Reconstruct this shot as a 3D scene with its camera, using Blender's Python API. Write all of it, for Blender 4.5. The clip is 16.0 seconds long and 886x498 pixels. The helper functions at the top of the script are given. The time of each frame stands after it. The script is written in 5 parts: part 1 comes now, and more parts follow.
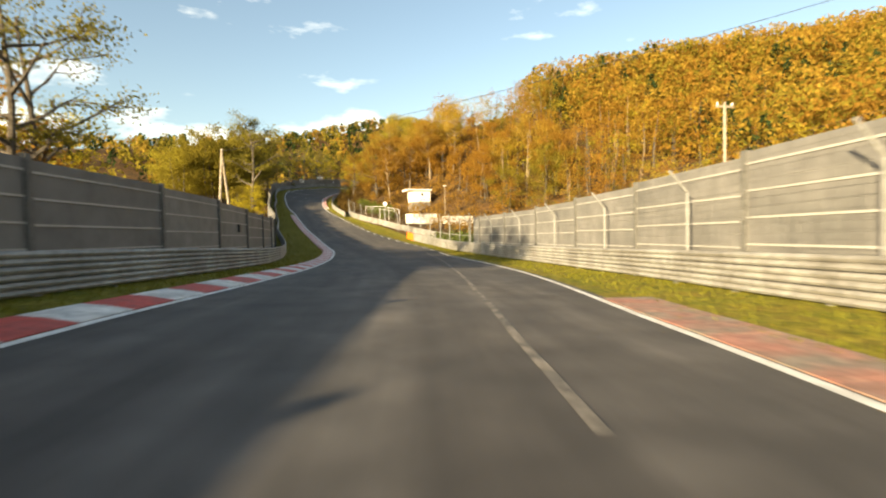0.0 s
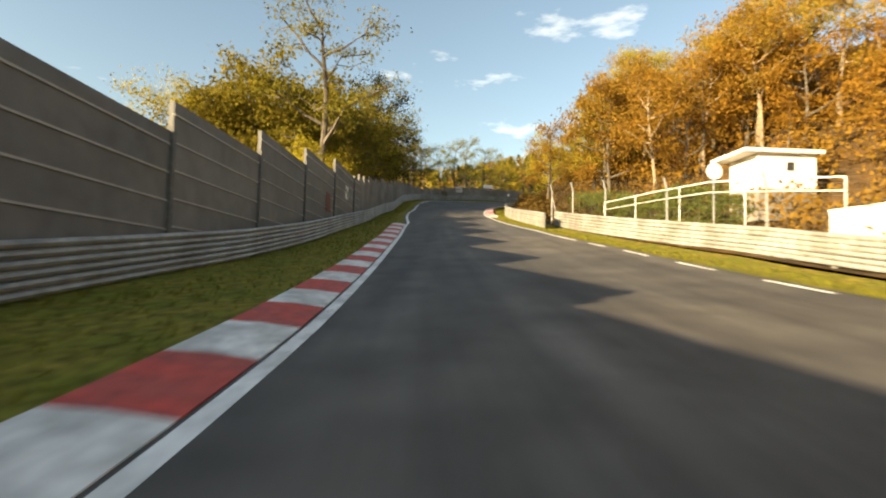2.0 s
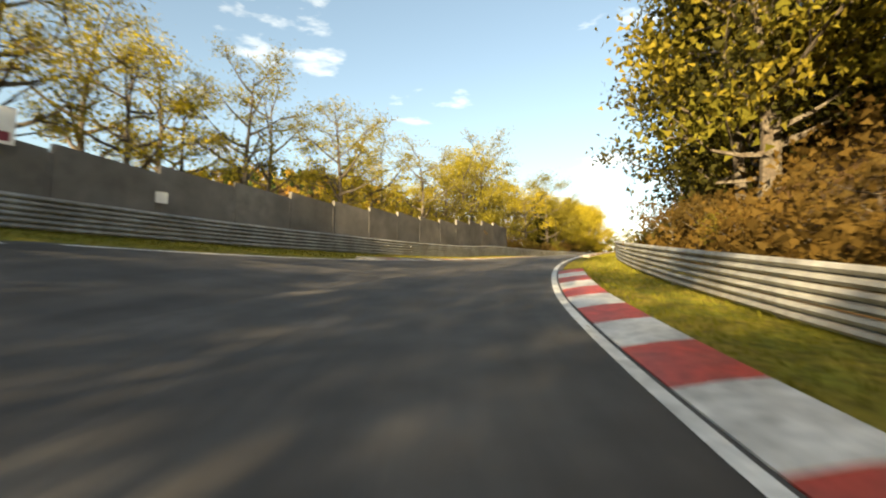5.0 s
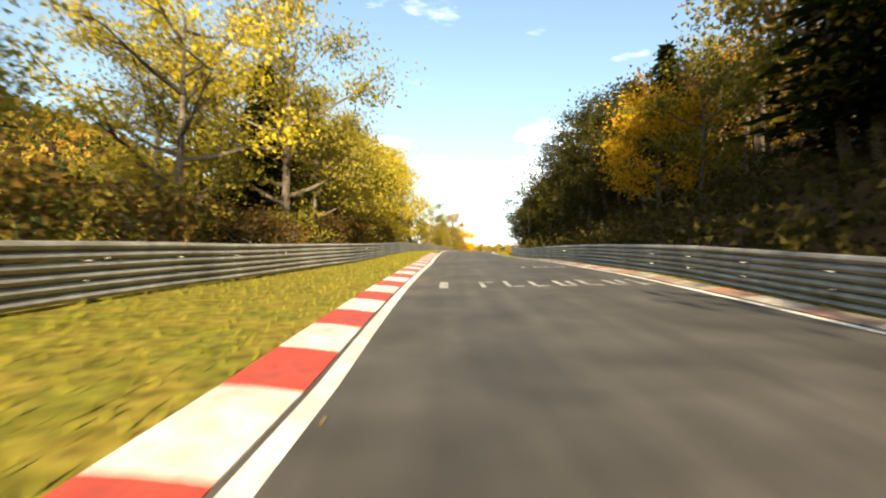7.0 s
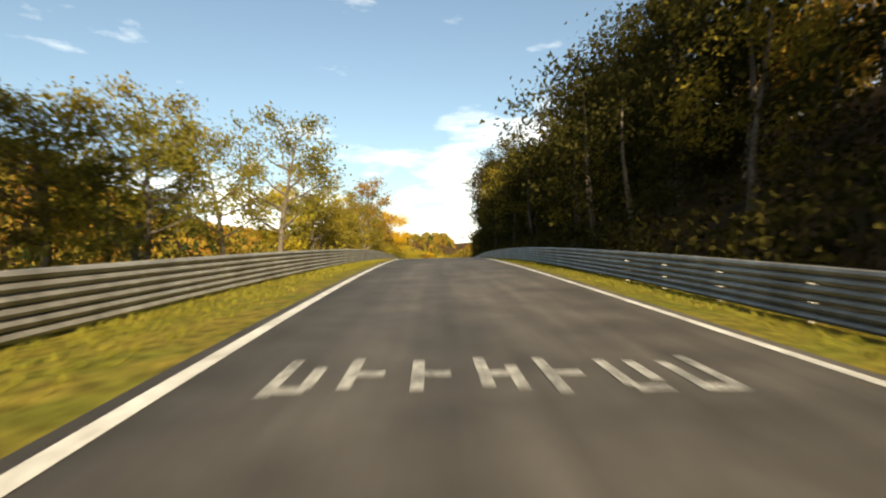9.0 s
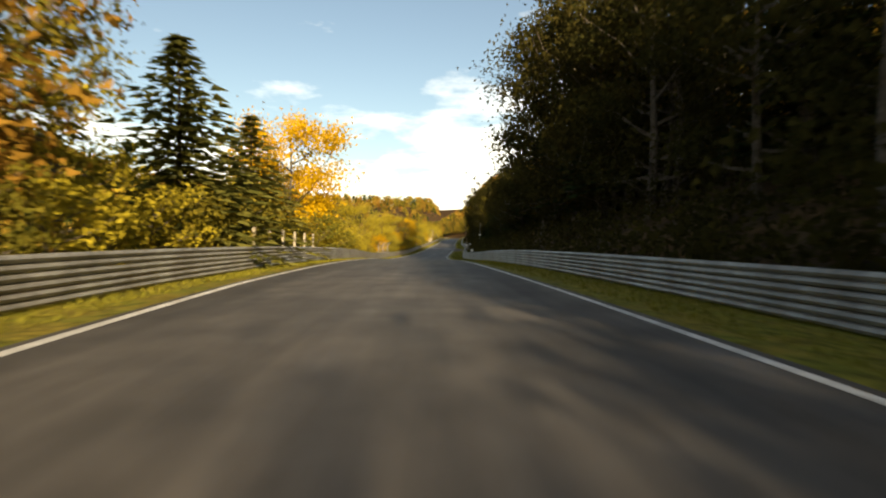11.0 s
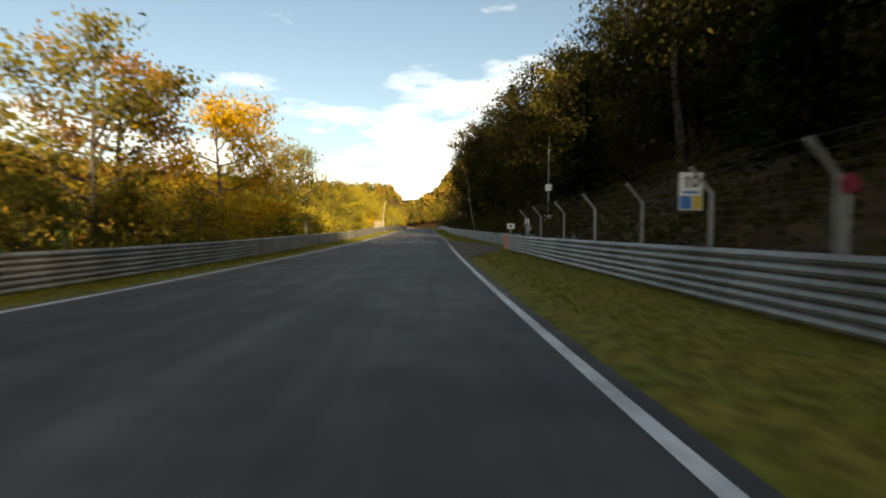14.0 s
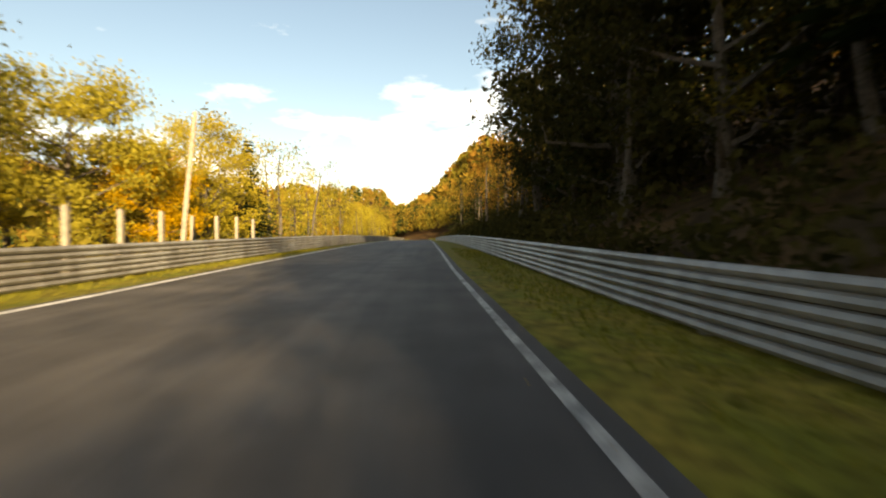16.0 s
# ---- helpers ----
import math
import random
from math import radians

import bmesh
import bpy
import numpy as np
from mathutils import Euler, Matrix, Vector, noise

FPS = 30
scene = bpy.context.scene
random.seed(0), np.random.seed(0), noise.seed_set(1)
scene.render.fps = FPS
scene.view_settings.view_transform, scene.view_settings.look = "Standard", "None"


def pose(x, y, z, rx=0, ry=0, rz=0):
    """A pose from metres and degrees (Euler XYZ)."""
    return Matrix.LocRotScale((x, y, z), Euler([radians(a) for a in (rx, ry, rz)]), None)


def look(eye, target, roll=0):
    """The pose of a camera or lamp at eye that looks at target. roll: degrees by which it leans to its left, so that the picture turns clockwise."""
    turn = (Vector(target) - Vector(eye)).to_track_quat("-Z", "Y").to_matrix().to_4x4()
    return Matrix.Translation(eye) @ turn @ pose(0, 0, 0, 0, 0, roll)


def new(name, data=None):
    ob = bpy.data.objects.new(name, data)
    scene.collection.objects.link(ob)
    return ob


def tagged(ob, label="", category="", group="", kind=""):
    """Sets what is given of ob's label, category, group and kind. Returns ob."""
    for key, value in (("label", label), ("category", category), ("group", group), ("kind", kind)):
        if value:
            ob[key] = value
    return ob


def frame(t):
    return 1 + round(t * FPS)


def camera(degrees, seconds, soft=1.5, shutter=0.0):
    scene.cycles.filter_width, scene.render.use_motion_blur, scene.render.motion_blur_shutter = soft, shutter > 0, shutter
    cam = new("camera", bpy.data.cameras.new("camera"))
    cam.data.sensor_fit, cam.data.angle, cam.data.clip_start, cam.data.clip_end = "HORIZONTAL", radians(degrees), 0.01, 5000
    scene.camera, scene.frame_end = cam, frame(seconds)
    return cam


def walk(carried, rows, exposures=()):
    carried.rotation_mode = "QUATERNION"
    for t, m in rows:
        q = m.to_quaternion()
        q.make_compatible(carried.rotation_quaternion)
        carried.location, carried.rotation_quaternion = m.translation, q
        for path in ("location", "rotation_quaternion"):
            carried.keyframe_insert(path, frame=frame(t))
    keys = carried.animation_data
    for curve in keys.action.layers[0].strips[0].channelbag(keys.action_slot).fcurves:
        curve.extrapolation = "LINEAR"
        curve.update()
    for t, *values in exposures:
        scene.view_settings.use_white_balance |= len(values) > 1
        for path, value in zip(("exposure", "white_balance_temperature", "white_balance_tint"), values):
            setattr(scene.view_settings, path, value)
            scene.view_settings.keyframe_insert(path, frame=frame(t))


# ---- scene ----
cam = camera(82.9, 16.0, soft=2.1, shutter=0.15)

PATH = [
    (0, (0.00, 0.00, 1.20), (0.34, 9.99, 0.92), -1.16),
    (0.2, (-0.13, 6.51, 1.16), (-0.11, 16.50, 0.84), -1.33),
    (0.3, (-0.28, 9.76, 1.12), (-0.48, 19.75, 0.78), -1.44),
    (0.5, (-0.78, 16.25, 1.03), (-1.40, 26.22, 0.64), -1.51),
    (0.7, (-1.53, 22.71, 0.92), (-2.52, 32.65, 0.47), -1.24),
    (0.8, (-1.99, 25.93, 0.87), (-3.16, 35.84, 0.39), -1.04),
    (1, (-3.10, 32.32, 0.79), (-4.63, 42.19, 0.32), -0.70),
    (1.2, (-4.43, 38.64, 0.78), (-6.31, 48.46, 0.48), -0.62),
    (1.3, (-5.17, 41.77, 0.81), (-7.22, 51.56, 0.64), -0.61),
    (1.5, (-6.80, 47.97, 0.97), (-9.16, 57.68, 1.03), -0.40),
    (1.7, (-8.60, 54.06, 1.26), (-11.26, 63.70, 1.52), 0.22),
    (1.8, (-9.57, 57.06, 1.45), (-12.35, 66.66, 1.81), 0.62),
    (2, (-11.58, 62.99, 1.94), (-14.56, 72.52, 2.48), 1.48),
    (2.2, (-13.65, 68.82, 2.56), (-16.72, 78.31, 3.26), 2.55),
    (2.3, (-14.69, 71.70, 2.91), (-17.78, 81.18, 3.69), 3.12),
    (2.5, (-16.76, 77.41, 3.69), (-19.83, 86.88, 4.63), 3.84),
    (2.7, (-18.77, 83.06, 4.56), (-21.76, 92.54, 5.66), 3.78),
    (2.8, (-19.74, 85.86, 5.02), (-22.66, 95.35, 6.20), 3.55),
    (3, (-21.58, 91.44, 5.99), (-24.30, 100.98, 7.29), 2.86),
    (3.2, (-23.24, 97.00, 6.99), (-25.62, 106.61, 8.37), 1.76),
    (3.3, (-23.99, 99.77, 7.50), (-26.16, 109.43, 8.89), 1.10),
    (3.5, (-25.28, 105.33, 8.51), (-27.00, 115.08, 9.92), -0.00),
    (3.7, (-26.29, 110.89, 9.51), (-27.53, 120.72, 10.87), -0.60),
    (3.8, (-26.69, 113.67, 10.00), (-27.66, 123.53, 11.32), -0.79),
    (4, (-27.26, 119.22, 10.94), (-27.68, 129.13, 12.21), -1.06),
    (4.2, (-27.50, 124.76, 11.85), (-27.36, 134.68, 13.09), -1.22),
    (4.3, (-27.51, 127.51, 12.29), (-27.07, 137.43, 13.52), -1.25),
    (4.5, (-27.25, 132.98, 13.14), (-26.20, 142.85, 14.35), -1.20),
    (4.7, (-26.65, 138.38, 13.97), (-24.92, 148.16, 15.16), -0.96),
    (4.8, (-26.21, 141.05, 14.37), (-24.14, 150.76, 15.55), -0.79),
    (5, (-25.06, 146.32, 15.16), (-22.31, 155.86, 16.31), -0.50),
    (5.2, (-23.55, 151.49, 15.94), (-20.15, 160.82, 17.06), -0.35),
    (5.3, (-22.67, 154.04, 16.32), (-18.95, 163.26, 17.42), -0.30),
    (5.5, (-20.65, 159.07, 17.06), (-16.35, 168.04, 18.14), -0.22),
    (5.7, (-18.32, 164.01, 17.79), (-13.52, 172.72, 18.84), -0.20),
    (5.8, (-17.04, 166.44, 18.14), (-12.01, 175.02, 19.18), -0.20),
    (6, (-14.30, 171.24, 18.83), (-8.87, 179.57, 19.81), -0.12),
    (6.2, (-11.33, 175.95, 19.47), (-5.56, 184.07, 20.36), 0.21),
    (6.3, (-9.77, 178.28, 19.78), (-3.86, 186.30, 20.60), 0.42),
    (6.5, (-6.50, 182.89, 20.37), (-0.34, 190.73, 21.09), 0.73),
    (6.7, (-3.08, 187.44, 20.92), (3.30, 195.12, 21.61), 0.74),
    (6.8, (-1.31, 189.70, 21.19), (5.16, 197.29, 21.87), 0.69),
    (7, (2.34, 194.18, 21.72), (8.98, 201.63, 22.39), 0.76),
    (7.2, (6.12, 198.63, 22.24), (12.91, 205.94, 22.90), 1.38),
    (7.3, (8.06, 200.85, 22.51), (14.91, 208.10, 23.16), 1.77),
    (7.5, (12.03, 205.27, 23.03), (19.00, 212.41, 23.66), 2.19),
    (7.7, (16.11, 209.69, 23.54), (23.18, 216.74, 24.14), 1.82),
    (7.8, (18.19, 211.90, 23.79), (25.30, 218.91, 24.37), 1.46),
    (8, (22.43, 216.33, 24.29), (29.60, 223.28, 24.83), 0.65),
    (8.2, (26.75, 220.79, 24.79), (33.96, 227.70, 25.28), -0.32),
    (8.3, (28.94, 223.03, 25.04), (36.16, 229.93, 25.51), -0.84),
    (8.5, (33.39, 227.52, 25.54), (40.67, 234.37, 25.98), -1.62),
    (8.7, (37.98, 232.01, 26.04), (45.41, 238.68, 26.48), -1.84),
    (8.8, (40.33, 234.23, 26.29), (47.85, 240.80, 26.74), -1.82),
    (9, (45.14, 238.64, 26.78), (52.82, 245.03, 27.22), -1.66),
    (9.2, (50.10, 243.01, 27.25), (57.86, 249.30, 27.65), -1.35),
    (9.3, (52.62, 245.19, 27.47), (60.40, 251.45, 27.84), -1.14),
    (9.5, (57.71, 249.55, 27.88), (65.54, 255.77, 28.19), -0.78),
    (9.7, (62.88, 253.93, 28.26), (70.73, 260.12, 28.51), -0.58),
    (9.8, (65.48, 256.13, 28.43), (73.34, 262.32, 28.64), -0.51),
    (10, (70.73, 260.57, 28.75), (78.58, 266.76, 28.88), -0.40),
    (10.2, (76.02, 265.05, 29.01), (83.86, 271.25, 29.08), -0.35),
    (10.3, (78.68, 267.31, 29.13), (86.51, 273.52, 29.15), -0.33),
    (10.5, (84.03, 271.85, 29.31), (91.86, 278.08, 29.27), -0.24),
    (10.7, (89.43, 276.44, 29.44), (97.28, 282.63, 29.33), 0.05),
    (10.8, (92.16, 278.73, 29.49), (100.02, 284.91, 29.34), 0.22),
    (11, (97.64, 283.33, 29.54), (105.54, 289.46, 29.32), 0.44),
    (11.2, (103.18, 287.93, 29.55), (111.10, 294.03, 29.27), 0.32),
    (11.3, (105.96, 290.22, 29.54), (113.89, 296.31, 29.22), 0.19),
    (11.5, (111.55, 294.81, 29.47), (119.50, 300.86, 29.09), -0.04),
    (11.7, (117.18, 299.39, 29.35), (125.16, 305.41, 28.92), -0.15),
    (11.8, (120.02, 301.68, 29.27), (128.00, 307.68, 28.81), -0.19),
    (12, (125.72, 306.25, 29.07), (133.73, 312.21, 28.57), -0.32),
    (12.2, (131.47, 310.82, 28.82), (139.51, 316.74, 28.27), -0.62),
    (12.3, (134.37, 313.10, 28.68), (142.42, 319.00, 28.10), -0.79),
    (12.5, (140.20, 317.66, 28.37), (148.28, 323.52, 27.77), -0.92),
    (12.7, (146.08, 322.22, 28.06), (154.18, 328.05, 27.47), -0.50),
    (12.8, (149.04, 324.50, 27.91), (157.16, 330.31, 27.35), -0.18),
    (13, (154.99, 329.06, 27.65), (163.14, 334.83, 27.12), 0.26),
    (13.2, (160.99, 333.60, 27.44), (169.17, 339.34, 26.92), 0.15),
    (13.3, (164.01, 335.87, 27.34), (172.20, 341.58, 26.83), -0.00),
    (13.5, (170.07, 340.38, 27.19), (178.29, 346.06, 26.70), -0.21),
    (13.7, (176.18, 344.88, 27.07), (184.44, 350.50, 26.65), -0.12),
    (13.8, (179.24, 347.11, 27.04), (187.53, 352.71, 26.65), -0.03),
    (14, (185.41, 351.57, 26.99), (193.73, 357.11, 26.68), 0.17),
    (14.2, (191.61, 356.01, 26.99), (199.94, 361.53, 26.73), 0.38),
    (14.3, (194.72, 358.22, 27.00), (203.06, 363.74, 26.78), 0.49),
    (14.5, (200.96, 362.66, 27.05), (209.30, 368.17, 26.87), 0.63),
    (14.7, (207.23, 367.10, 27.12), (215.59, 372.58, 26.94), 0.56),
    (14.8, (210.37, 369.31, 27.16), (218.75, 374.78, 26.98), 0.48),
    (15, (216.68, 373.74, 27.26), (225.07, 379.19, 27.08), 0.42),
    (15.2, (223.00, 378.18, 27.39), (231.38, 383.64, 27.27), 0.69),
    (15.3, (226.16, 380.40, 27.46), (234.53, 385.87, 27.38), 0.87),
    (15.5, (232.49, 384.86, 27.64), (240.84, 390.35, 27.61), 1.03),
    (15.7, (238.81, 389.34, 27.83), (247.17, 394.83, 27.77), 0.62),
    (15.8, (241.98, 391.58, 27.93), (250.34, 397.06, 27.85), 0.30),
    (16, (248.33, 396.06, 28.13), (256.69, 401.54, 28.01), -0.18),
]

EXPOSURES = [(0, 1.8, 8200, 6), (1, 1.8, 8000, 6), (2, 1.88, 8500, 6), (3, 1.85, 8800, 6), (4.1, 2.1, 9000, 6), (6.3, 1.9, 7800, 6), (7.2, 2.0, 7500, 6), (8, 1.8, 7100, 6), (8.5, 1.46, 7300, 6), (11, 1.28, 8300, 8), (12.5, 1.42, 8300, 8), (13.5, 1.3, 8200, 8), (14, 1.32, 8200, 8), (14.5, 1.5, 8500, 9), (16, 1.6, 9000, 10)]
walk(cam, [(t, look(eye, target, roll)) for t, eye, target, roll in PATH], EXPOSURES)

# ---- light ----
SUN_AZ = radians(-141)      # clockwise from +y
SUN_EL = radians(14.3)
sun_dir = Vector((math.sin(SUN_AZ) * math.cos(SUN_EL), math.cos(SUN_AZ) * math.cos(SUN_EL), math.sin(SUN_EL)))
sun = new("sun", bpy.data.lights.new("sun", "SUN"))
sun.data.energy, sun.data.angle, sun.data.color = 5.0, radians(0.6), (1.0, 0.85, 0.62)
sun.matrix_world = look(sun_dir * 200, (0, 0, 0))


def build_world():
    world = bpy.data.worlds.new("world")
    scene.world = world
    world.use_nodes = True
    nt = world.node_tree
    nt.nodes.clear()
    out = nt.nodes.new("ShaderNodeOutputWorld")
    bg = nt.nodes.new("ShaderNodeBackground")
    sky = nt.nodes.new("ShaderNodeTexSky")
    sky.sky_type, sky.sun_disc = "NISHITA", False
    sky.sun_elevation, sky.sun_rotation = SUN_EL, SUN_AZ
    sky.air_density, sky.dust_density, sky.ozone_density = 1.0, 1.4, 1.7
    tc = nt.nodes.new("ShaderNodeTexCoord")
    sep = nt.nodes.new("ShaderNodeSeparateXYZ")
    nt.links.new(tc.outputs["Generated"], sep.inputs[0])
    mp = nt.nodes.new("ShaderNodeMapping")
    mp.inputs["Scale"].default_value = (1.0, 1.0, 3.2)
    nt.links.new(tc.outputs["Generated"], mp.inputs[0])
    nz = nt.nodes.new("ShaderNodeTexNoise")
    nz.inputs["Scale"].default_value, nz.inputs["Detail"].default_value = 4.0, 6
    nz.inputs["Roughness"].default_value = 0.55
    nt.links.new(mp.outputs[0], nz.inputs["Vector"])
    # more cloud low over the land, less overhead
    low = nt.nodes.new("ShaderNodeMapRange")
    low.inputs["From Min"].default_value, low.inputs["From Max"].default_value = 0.02, 0.34
    low.inputs["To Min"].default_value, low.inputs["To Max"].default_value = 0.25, -0.13
    nt.links.new(sep.outputs[2], low.inputs[0])
    add = nt.nodes.new("ShaderNodeMath")
    nt.links.new(nz.outputs["Fac"], add.inputs[0]), nt.links.new(low.outputs[0], add.inputs[1])
    rmp = nt.nodes.new("ShaderNodeValToRGB")
    rmp.color_ramp.elements[0].position, rmp.color_ramp.elements[1].position = 0.49, 0.92
    nt.links.new(add.outputs[0], rmp.inputs[0])
    mix = nt.nodes.new("ShaderNodeMixRGB")
    mix.inputs[2].default_value = (CLOUD, CLOUD * 0.98, CLOUD * 0.94, 1)
    nt.links.new(rmp.outputs[0], mix.inputs[0]), nt.links.new(sky.outputs[0], mix.inputs[1])
    nt.links.new(mix.outputs[0], bg.inputs[0])
    bg.inputs[1].default_value = SKY
    nt.links.new(bg.outputs[0], out.inputs[0])


SKY, CLOUD = 0.09, 13.0
build_world()


# ---- the road's line: one station each 10 m from -60 m; degrees ----
HEADING = [0.0, 0.0, 0.0, 0.0, 0.0, 0.0, 0.0, 3.2, 6.7, 10.0, 13.1, 16.0, 18.6, 19.9, 19.9, 18.9, 16.0, 11.4, 6.1, 0.2, -6.5, -14.0, -21.1, -27.3, -32.2, -35.7, -38.4, -40.6, -42.3, -43.5, -44.2, -44.7, -46.6, -48.6, -49.4, -49.8, -49.8, -49.7, -49.6, -49.9, -50.3, -50.6, -50.9, -51.3, -51.7, -52.0, -52.4, -52.7, -53.1, -53.5, -54.0, -54.4, -54.5, -54.7, -54.9, -55.0, -54.8, -54.7, -54.8, -54.8, -54.8]
GRADE = [-0.2, -0.2, -0.2, -0.2, -0.2, -0.2, -0.2, -0.7, -1.0, -0.8, 0.4, 2.2, 4.2, 6.1, 7.9, 9.2, 10.0, 10.1, 9.6, 9.1, 8.6, 8.3, 7.9, 7.4, 6.7, 5.8, 5.3, 5.1, 5.0, 4.7, 4.6, 4.5, 4.4, 4.1, 3.6, 3.1, 2.5, 1.9, 1.2, 0.6, 0.1, -0.5, -1.0, -1.6, -2.1, -2.5, -2.3, -1.8, -1.4, -1.0, -0.5, -0.1, 0.3, 0.5, 0.7, 0.9, 1.3, 1.4, 1.5, 1.5, 1.5]
BANK = [-1.2, -1.2, -1.2, -1.2, -1.2, -1.2, -1.2, -1.4, -1.4, -0.8, -0.6, -0.3, 0.9, 2.4, 3.8, 3.4, 1.8, -0.1, -0.9, -1.2, -1.1, -0.5, -0.3, -0.2, 0.0, 0.7, 0.7, 1.2, 2.2, 1.4, 0.0, -1.5, -1.8, -1.6, -1.0, -0.6, -0.4, -0.3, -0.2, 0.2, 0.4, 0.1, -0.1, -0.3, -0.6, -0.9, -0.4, 0.3, 0.0, -0.2, -0.0, 0.2, 0.5, 0.6, 0.5, 0.5, 1.0, 0.8, 0.1, -0.2, -0.2]
S0, S1 = -60.0, 1500.0
# (station, metres from the line) of the road's edges and of the rails on both sides
EDGE_L = [(-60, -4.8), (8, -4.7), (20, -4.0), (30, -3.6), (40, -2.8), (50, -1.9), (60, -1.7), (70, -1.4), (90, -1.3), (100, -1.6), (110, -3.1), (120, -4.7),
          (130, -7.2), (140, -10.0), (150, -11.0), (160, -9.0), (170, -6.1), (180, -3.6), (190, -1.9), (200, -1.3), (210, -0.9), (230, -0.75), (250, -1.3),
          (270, -2.15), (338, -4.1), (350, -5.0), (360, -5.3), (380, -5.75), (400, -6.5), (420, -7.0), (440, -6.9), (458, -6.65), (495, -6.75), (505, -6.9), (515, -6.5), (534, -6.1), (1500, -6.1)]
EDGE_R = [(-60, 2.6), (0, 3.1), (8, 3.65), (20, 5.1), (30, 6.0), (41, 6.8), (47, 7.7), (51, 8.0), (58, 7.6), (66, 7.0), (73, 6.5), (82, 6.2), (91, 5.85), (100, 5.1), (110, 4.2), (120, 3.5), (130, 2.4), (140, 1.7),
          (150, 1.5), (160, 2.0), (170, 2.8), (180, 3.8), (190, 4.8), (200, 5.35), (215, 5.55), (232, 5.4), (246, 4.8), (260, 4.15), (272, 3.7), (340, 3.4), (360, 2.85), (400, 2.1),
          (430, 1.4), (460, 1.52), (490, 1.75), (500, 1.8), (520, 1.2), (540, 0.9), (1500, 0.9)]
RAIL_L = [(-60, -8.2), (10, -7.8), (20, -7.0), (40, -6.4), (57, -6.15), (76, -5.9), (86, -5.0), (96, -4.9), (103, -5.0), (110, -5.7), (118, -6.3), (123, -7.6), (130, -9.3), (140, -12.6), (150, -13.8), (160, -11.8),
          (170, -9.4), (180, -7.2), (190, -5.8), (200, -5.2), (210, -5.4), (220, -5.2), (229, -4.5), (238, -4.7), (250, -4.8), (262, -5.0), (300, -5.6), (340, -6.3), (350, -6.9), (365, -7.5), (385, -8.0), (400, -8.7),
          (422, -9.4), (430, -9.1), (462, -9.1), (500, -9.6), (507, -9.2), (536, -8.4), (1500, -8.4)]
RAIL_R = [(-60, 7.3), (10, 7.6), (20, 8.3), (30, 8.9), (42, 9.3), (55, 10.0), (65.5, 10.0), (76, 9.6), (90, 7.1), (100, 6.5), (110, 6.0), (118, 5.8), (130, 5.0), (140, 4.8), (150, 4.7),
          (165, 5.2), (190, 6.2), (205, 6.6), (220, 6.9), (233, 6.95), (246, 6.5), (262, 6.2), (300, 6.2), (346, 6.3), (360, 5.9), (384, 5.3), (400, 4.8), (418, 4.15), (440, 4.65), (456, 4.8), (470, 5.05), (495, 5.2), (515, 4.3), (532, 3.5), (1500, 3.5)]
# outer edge of the paved service opening
APRON = [(469, 1.85), (471, 2.1), (472.6, 2.6), (477, 3.75), (480, 4.7), (484, 5.6), (487, 5.5), (490.4, 4.7), (492, 3.7), (493.8, 2.5), (497, 1.9)]
RAIL_BEHIND = [(62, 13.4), (66, 13.7), (76, 11.7), (90, 8.3), (95, 7.9)]


WALL_L = [(-60, -8.95), (10, -8.55), (20, -7.75), (40, -7.25), (60, -7.1), (76, -6.95), (86, -6.3), (96, -5.95), (104, -6.0), (110, -6.7), (120, -7.7), (130, -10.1), (140, -13.4), (150, -14.6),
          (160, -12.6), (170, -10.2), (180, -8.0), (190, -6.7), (200, -6.1), (215, -6.2)]


def table(rows, s):
    return np.interp(s, [r[0] for r in rows], [r[1] for r in rows])


STEP = 0.5
ST = np.arange(S0, S1 + STEP / 2, STEP)
knots = np.arange(len(HEADING)) * 10.0 + S0
soft = np.ones(13) / 13
HD = np.convolve(np.pad(np.radians(np.interp(ST, knots, HEADING)), 6, mode="edge"), soft, mode="valid")
GR = np.radians(np.interp(ST, np.append(knots, [600, 700, 1500]), GRADE + [0.6, 0.3, 1.2]))
BK = np.radians(np.interp(ST, np.append(knots, 600), BANK + [0.0]))
CX, CY, CZ = np.cumsum(-np.sin(HD)) * STEP, np.cumsum(np.cos(HD)) * STEP, np.cumsum(np.tan(GR)) * STEP
zero = int(round(-S0 / STEP))
CX, CY, CZ = CX - CX[zero], CY - CY[zero], CZ - CZ[zero]


def heading(s):
    return float(np.interp(s, ST, HD))


def camber(s, u):
    """How far the outer half of the right-hand bend is raised over the road's plane (arrays)."""
    return 0.16 * np.clip(-3.0 - np.asarray(u, float), 0, 11) * np.interp(s, [118, 128, 150, 160, 175, 190], [0, 1, 1.05, 1.25, 0.8, 0])


def at(s, u, dz=0.0):
    """The place at station s, u metres to the right of the line, dz above the road's plane."""
    x, y, z, a, b = (float(np.interp(s, ST, c)) for c in (CX, CY, CZ, HD, BK))
    return Vector((x + u * math.cos(a), y + u * math.sin(a), z + max(-12.0, min(12.0, u)) * math.tan(b) + float(camber(s, u)) + dz))


def smooth(x, a, b):
    k = np.clip((x - a) / (b - a), 0, 1)
    return k * k * (3 - 2 * k)


